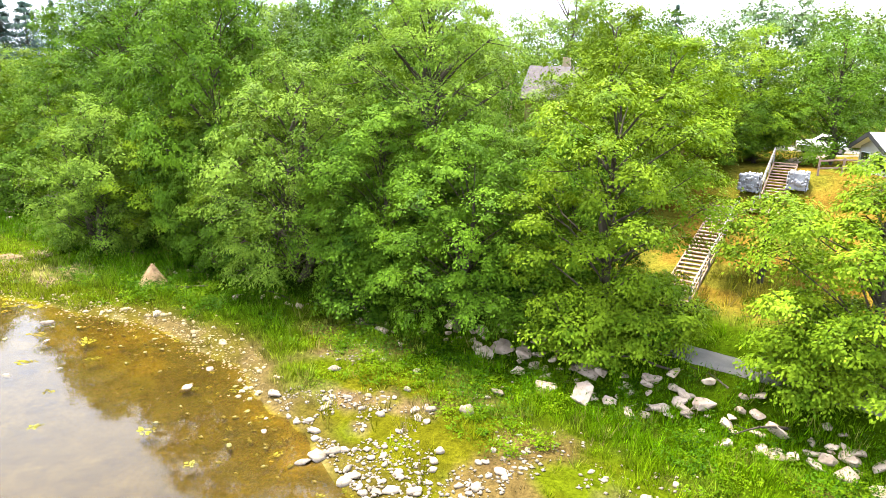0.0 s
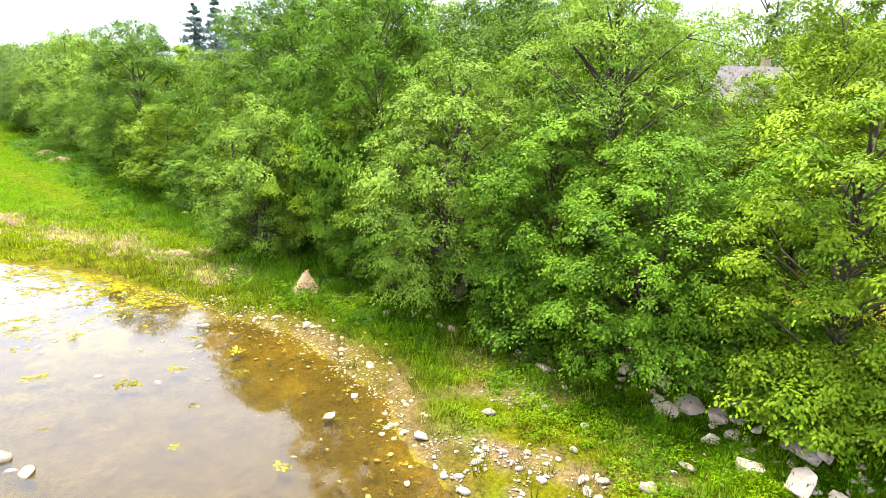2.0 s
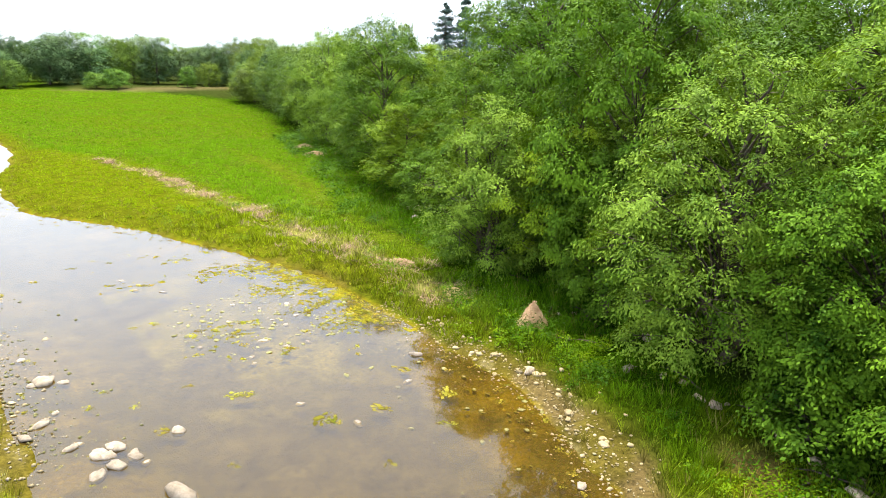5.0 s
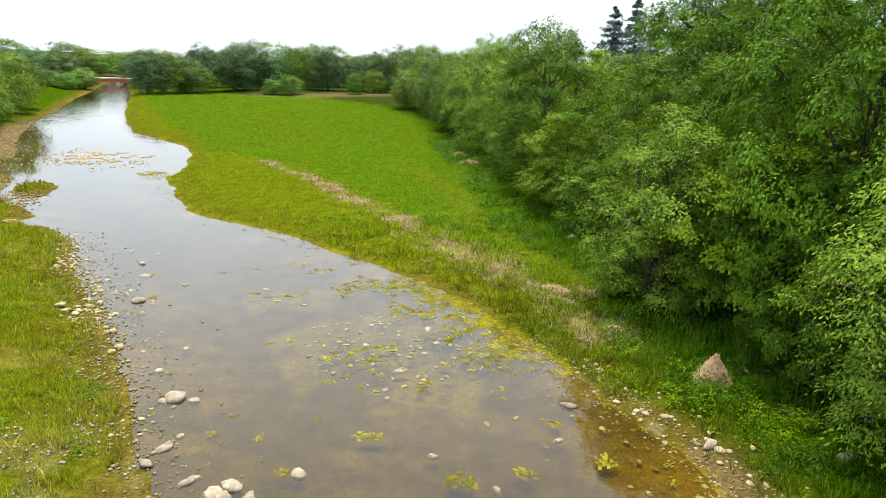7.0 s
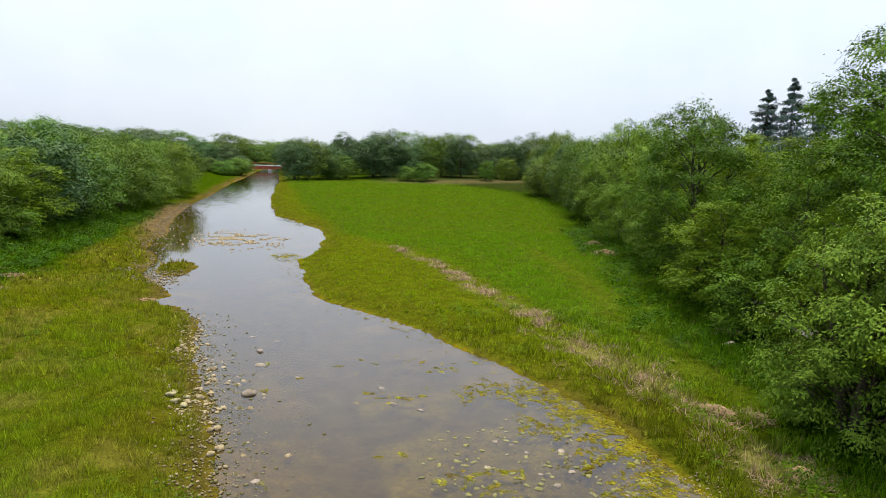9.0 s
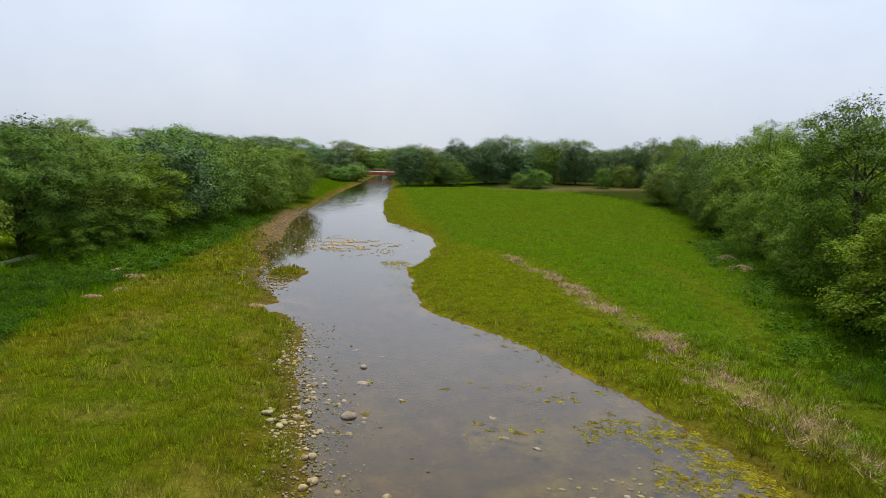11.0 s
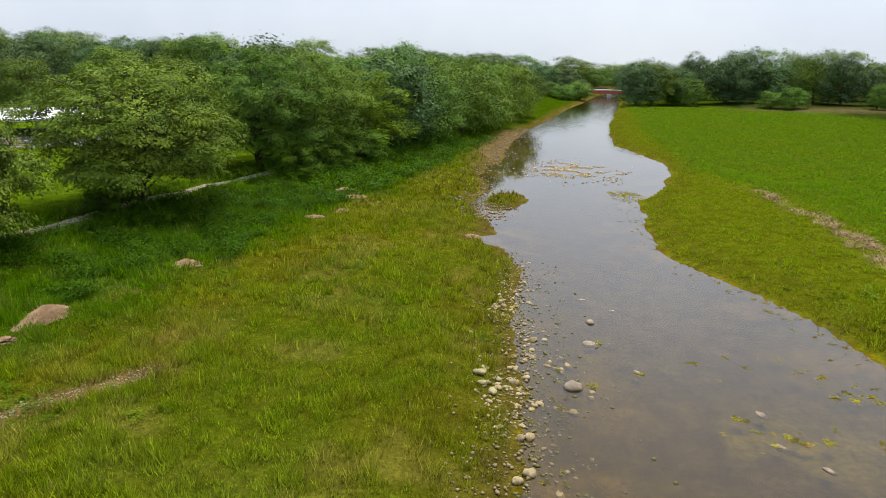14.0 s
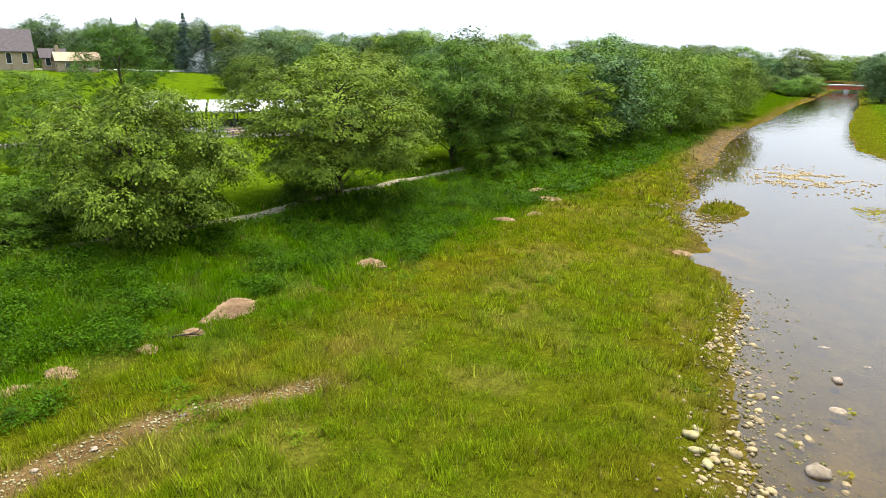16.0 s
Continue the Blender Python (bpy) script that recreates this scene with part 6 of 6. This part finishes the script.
def wire_basket(x, y, turn, size, seed):
    """A wire basket packed with grey stones."""
    rng = random.Random(seed)
    root = tagged(new("wire_basket"), "wire basket packed with pale grey stones beside the steps", "stone basket", "stone baskets")
    sx, sy, sz = size
    part("fill", box_bm((sx * 0.9, sy * 0.9, sz * 0.9), (0, 0, sz / 2), 0.05), M_GREY, root)
    first = None
    for i in range(90):
        f = rng.choice((0, 1, 2, 3))
        u, w = rng.uniform(-0.5, 0.5), rng.uniform(0.06, 0.95)
        p = ((-sx / 2, u * sy, w * sz), (u * sx, -sy / 2, w * sz), (u * sx, sy / 2, w * sz), (u * sx, rng.uniform(-0.5, 0.5) * sy, sz * 0.96))[f]
        ob = new("stone", GREYS[i % len(GREYS)])
        ob.parent = root
        s = rng.uniform(0.18, 0.34)
        ob.matrix_basis = Matrix.LocRotScale(p, Euler((rng.uniform(0, 3), rng.uniform(0, 3), 0)), (s, s, s))
    for s in (-1, 1):
        for q in (-1, 1):
            part("wire_post", rod_bm((s * sx / 2, q * sy / 2, 0), (s * sx / 2, q * sy / 2, sz), 0.015, None, 5), M_DARKMETAL, root)
    root.matrix_basis = pose(x, y, hz(x, y) - 0.1, 0, 0, turn)
    return root


GREYS = [stone_mesh("stone", 160 + i, 0.7, M_GREY, 1) for i in range(4)]
wire_basket(49.6, -6.5, -14, (1.2, 1.2, 1.25), 1)
wire_basket(49.0, -9.3, -14, (1.2, 1.1, 1.25), 2)

fence = tagged(new("rail_fence"), "low weathered split-rail fence on the lawn's edge", "fence", kind="structure")
for i in range(4):
    x, y = 50.0 - 0.15 * i, -10.6 - 1.4 * i
    part("post", box_bm((0.12, 0.12, 1.3), (x, y, hz(x, y) + 0.45), 0.015), M_WOOD, fence)
    if i < 3:
        x2, y2 = x - 0.15, y - 1.4
        for up in (0.45, 0.95):
            part("rail", beam_bm((x, y, hz(x, y) + up), (x2, y2, hz(x2, y2) + up), 0.07, 0.11, 0.015), M_WOOD, fence)


# ---- car, houses ----
def parked_car(x, y, turn, paint, label):
    """A parked estate car: body, glazing, four wheels, lights."""
    root = tagged(new("car"), label, "car", "parked cars")
    out = [(-2.2, 0.35), (-2.25, 0.75), (-2.15, 1.0), (-1.95, 1.08), (-1.6, 1.6), (-1.3, 1.68), (0.3, 1.68), (1.05, 1.12), (2.0, 0.98), (2.2, 0.75), (2.2, 0.35), (1.9, 0.28), (-1.9, 0.28)]
    bm = prism_bm(out, 1.8)
    bmesh.ops.bevel(bm, geom=bm.edges[:], offset=0.07, segments=2, affect="EDGES")
    part("body", bm, paint, root, "glossy painted body", True)
    for s in (-1, 1):
        part("side_window", prism_bm([(-1.75, 1.12), (-1.45, 1.55), (0.2, 1.55), (0.75, 1.14)], 0.02, Matrix.Translation((0, s * 0.905, 0))), M_GLASS, root, "dark side window")
        for wx in (-1.35, 1.4):
            wheel = part("wheel", rod_bm((wx, s * 0.72, 0.34), (wx, s * 0.93, 0.34), 0.34, None, 20), M_TYRE, root)
            part("rim", rod_bm((wx, s * 0.9, 0.34), (wx, s * 0.945, 0.34), 0.2, None, 14), M_RAIL, wheel, "grey wheel rim")
        part("headlight", box_bm((0.08, 0.34, 0.16), (2.17, s * 0.65, 0.82), 0.02), M_WHITE, root, "pale headlight")
        part("tail_light", box_bm((0.08, 0.2, 0.3), (-2.2, s * 0.75, 0.9), 0.02), M_RED, root, "red tail light")
    part("windscreen", beam_bm((0.36, 0, 1.6), (1.0, 0, 1.16), 1.45, 0.03), M_GLASS, root, "dark windscreen")
    root.matrix_basis = pose(x, y, hz(x, y) + 0.08, 0, 0, turn)
    return root


parked_car(67.6, -14.4, 78, M_CAR, "white estate car parked beyond the lawn trees")
parked_car(70.5, -4.5, 84, M_CAR, "white car parked behind the maples")
parked_car(-54.6, 76.0, 61, M_DARKMETAL, "dark car parked on the park lane")


def window(root, x, y, z, w, h, face, arched=False):
    """A framed pane on a wall; face: the axis that it looks along ('x' or 'y') with its sign."""
    ax, sg = face[1], 1 if face[0] == "+" else -1
    rot = Matrix.Rotation(radians(90), 4, "Z") if ax == "x" else Matrix.Identity(4)
    off = (sg * 0.03, 0, 0) if ax == "x" else (0, sg * 0.03, 0)
    shape = [(-w / 2, -h / 2), (w / 2, -h / 2), (w / 2, h / 2)] + ([(w / 2 * math.cos(a), h / 2 + w / 2 * math.sin(a)) for a in np.linspace(0.3, math.pi - 0.3, 6)] if arched else []) + [(-w / 2, h / 2)]
    big = [(px_ * 1.16, pz_ * 1.1) for px_, pz_ in shape]
    fr_ = part("window", prism_bm(big, 0.1, Matrix.Translation((x, y, z)) @ rot), M_WHITE, root, "white window frame")
    part("pane", prism_bm(shape, 0.1, Matrix.Translation((x + off[0], y + off[1], z)) @ rot), M_GLASS, fr_, "dark pane")


def gabled_house(x, y, turn, lx, ly, wall_h, ridge_h, wall_m, roof_m, label, name="house", rows=1, arched=False):
    """A house with its ridge along its own y, overhanging roof slabs, gable walls, windows, door and chimney."""
    root = tagged(new(name), label, name)
    part("wall", prism_bm([(-lx / 2, -0.6), (lx / 2, -0.6), (lx / 2, wall_h), (0, ridge_h - 0.12), (-lx / 2, wall_h)], ly), wall_m, root)
    k = (ridge_h - wall_h) / (lx / 2)
    for s in (-1, 1):
        e = (s * (lx / 2 + 0.5), wall_h - 0.5 * k)
        sl = [(0, ridge_h), (e[0], e[1]), (e[0], e[1] + 0.22), (0, ridge_h + 0.24)]
        rf = part("roof", prism_bm(sl, ly + 1.0), roof_m, root, "pitched roof slope")
        part("gutter", beam_bm((e[0], -ly / 2 - 0.5, e[1] + 0.08), (e[0], ly / 2 + 0.5, e[1] + 0.08), 0.14, 0.16, 0.02), M_DARKMETAL, rf)
        part("fascia", prism_bm([(0, ridge_h - 0.05), (e[0], e[1] - 0.05), (e[0], e[1] + 0.24), (0, ridge_h + 0.26)], 0.08, Matrix.Translation((0, -ly / 2 - 0.54, 0))), M_DARKMETAL, rf, "dark roof edge")
        part("fascia", prism_bm([(0, ridge_h - 0.05), (e[0], e[1] - 0.05), (e[0], e[1] + 0.24), (0, ridge_h + 0.26)], 0.08, Matrix.Translation((0, ly / 2 + 0.54, 0))), M_DARKMETAL, rf, "dark roof edge")
    n = max(2, int(ly / 3.2))
    for r in range(rows):
        for i in range(n):
            for s in (-1, 1):
                window(root, s * lx / 2, -ly / 2 + (i + 0.5) * ly / n, (r + 0.58) * wall_h / rows, 1.0, 1.3 if rows > 1 else wall_h * 0.42, ("+" if s > 0 else "-") + "x", arched)
        for s in (-1, 1):
            for q in (-0.25, 0.25):
                window(root, q * lx, s * ly / 2, (r + 0.58) * wall_h / rows, 1.0, 1.3 if rows > 1 else wall_h * 0.42, ("+" if s > 0 else "-") + "y", arched)
    part("chimney", box_bm((0.7, 0.7, 1.6), (lx * 0.12, ly * 0.2, ridge_h + 0.3), 0.03), M_BRICKY, root, "brick chimney")
    root.matrix_basis = pose(x, y, hz(x, y), 0, 0, turn)
    return root


gabled_house(64.5, 6.9, 0, 8.5, 9.0, 3.9, 6.5, M_SIDING, M_SHINGLE, "two-storey tan house with a grey shingle roof among trees", rows=2)
gabled_house(60.5, -0.5, 6, 6.0, 5.0, 2.6, 4.2, M_SIDING, M_SHINGLE, "low tan house wing with a grey roof behind the maples")
gabled_house(77.0, 22.0, 0, 9.0, 10.0, 5.0, 8.0, M_SIDING, M_SHINGLE, "two-storey house with a grey roof behind the trees", rows=2)
gabled_house(52.0, -16.0, 12, 3.6, 4.0, 1.8, 2.6, M_CONC, M_WHITE, "small grey park hut with a pale metal roof", "hut")


# ---- the park on the other bank ----
def picnic_shelter(x, y, turn, lx, ly, label):
    """An open shelter: posts, braces, a low white metal roof, benches and a back rail."""
    root = tagged(new("picnic_shelter"), label, "shelter")
    for s in (-1, 1):
        part("roof", prism_bm([(0, 3.5), (s * (ly / 2 + 0.4), 2.45), (s * (ly / 2 + 0.4), 2.57), (0, 3.62)], lx + 0.8, Matrix.Rotation(radians(90), 4, "Z")), M_WHITE, root, "white metal roof slope")
        part("gable", prism_bm([(-ly / 2, 2.45), (ly / 2, 2.45), (0, 3.45)], 0.08, Matrix.Translation((s * lx / 2, 0, 0)) @ Matrix.Rotation(radians(90), 4, "Z")), M_DARKMETAL, root, "dark gable board")
        part("eave_beam", beam_bm((-lx / 2, s * ly / 2, 2.42), (lx / 2, s * ly / 2, 2.42), 0.14, 0.24, 0.02), M_WHITE, root)
        k = 6
        for i in range(k):
            px_ = -lx / 2 + lx * i / (k - 1)
            part("post", box_bm((0.2, 0.2, 2.5), (px_, s * ly / 2, 1.2), 0.02), M_DARKMETAL, root)
    part("slab", box_bm((lx + 0.6, ly + 0.6, 0.3), (0, 0, -0.05), 0.02), M_CONC, root)
    part("half_wall", box_bm((lx, 0.12, 1.0), (0, ly / 2 - 0.2, 0.55), 0.02), M_DARKMETAL, root, "dark boarded half wall")
    root.matrix_basis = pose(x, y, hz(x, y), 0, 0, turn)
    return root


def picnic_table(x, y, turn):
    root = tagged(new("picnic_table"), "dark weathered picnic table with fixed benches", "picnic table", "picnic tables")
    part("tabletop", box_bm((1.9, 0.75, 0.05), (0, 0, 0.74), 0.01), M_WOOD, root)
    for s in (-1, 1):
        part("bench", box_bm((1.9, 0.28, 0.05), (0, s * 0.72, 0.44), 0.01), M_WOOD, root)
        part("brace", beam_bm((s * 0.7, -0.8, 0.41), (s * 0.7, 0.8, 0.41), 0.05, 0.09), M_DARKMETAL, root)
        for q in (-1, 1):
            part("leg", beam_bm((s * 0.7, q * 0.66, 0.0), (s * 0.7, q * 0.3, 0.72), 0.06, 0.09), M_DARKMETAL, root)
    root.matrix_basis = pose(x, y, hz(x, y) + 0.02, 0, 0, turn)
    return root


def lamp_post(x, y, h, turn):
    root = tagged(new("street_lamp"), "slim grey lamp post with a single arm", "lamp post")
    part("pole", rod_bm((0, 0, -0.1), (0, 0, h), 0.07, 0.045, 10), M_CONC, root)
    part("base", rod_bm((0, 0, -0.1), (0, 0, 0.35), 0.19, 0.15, 10), M_CONC, root)
    part("arm", rod_bm((0, 0, h - 0.1), (1.1, 0, h + 0.15), 0.04, 0.03, 8), M_CONC, root)
    part("lamp_head", box_bm((0.6, 0.26, 0.14), (1.3, 0, h + 0.17), 0.04), M_CONC, root)
    root.matrix_basis = pose(x, y, hz(x, y), 0, 0, turn)
    return root


picnic_shelter(-52.4, 88.8, 43, 13.0, 6.0, "long open picnic shelter with a white metal roof")
picnic_shelter(-60.3, 81.0, 43, 7.0, 5.0, "open picnic shelter with a white roof behind the trees")
lamp_post(-47.9, 84.1, 4.0, 200)
picnic_table(-48.6, 80.2, 40)
picnic_table(-51.0, 81.6, 50)
picnic_table(-46.2, 83.4, 20)

gabled_house(-171.0, 113.0, -27, 12.0, 26.0, 4.6, 9.4, M_BRICKY, M_SHINGLE, "large buff stone church with a steep grey roof and arched windows", "church", 1, True)
gabled_house(-161.0, 127.5, -27, 5.0, 5.0, 3.2, 5.0, M_BRICKY, M_SHINGLE, "buff stone church porch with a grey roof", "church_porch", 1, True)
gabled_house(-153.0, 128.5, -27, 8.0, 9.0, 2.6, 4.4, M_BRICKY, M_BRICKY, "low tan brick church annex with pale roof edges", "annex")
gabled_house(-151.0, 166.0, 40, 8.0, 9.0, 3.2, 5.6, M_WHITE, M_SHINGLE, "white house with a grey roof beyond the park lawn")
gabled_house(-132.0, 172.0, 40, 8.0, 10.0, 2.8, 5.0, M_WHITE, M_SHINGLE, "white garage house at the end of a pale drive")
strip("road", "pale street along the top of the park lawn", "street", ((-185, 112), (-160, 140), (-143, 157), (-120, 175)), 5.0, M_CONC, 0.08)


# ---- bridge ----
bridge = tagged(new("bridge"), "distant rust-red girder bridge over the river on grey piers", "bridge")
part("girder", box_bm((24, 0.5, 1.3), (15, -2.2, 2.4), 0.05), M_RED, bridge, "rust-red girder")
part("girder", box_bm((24, 0.5, 1.3), (15, 2.2, 2.4), 0.05), M_RED, bridge, "rust-red girder")
part("deck", box_bm((25, 5.4, 0.35), (15, 0, 3.3), 0.04), M_CONC, bridge)
for px_ in (5, 15, 25):
    part("pier", box_bm((1.4, 5.0, 3.4), (px_, 0, 0.0), 0.1), M_CONC, bridge)
for s in (-1, 1):
    part("railing", box_bm((25, 0.08, 0.1), (15, s * 2.6, 4.4), 0.02), M_RED, bridge)
    for i in range(9):
        part("railing_post", box_bm((0.12, 0.1, 1.0), (3 + i * 3, s * 2.6, 3.95), 0.02), M_RED, bridge)
bridge.matrix_basis = pose(-2, 322, -1.3)
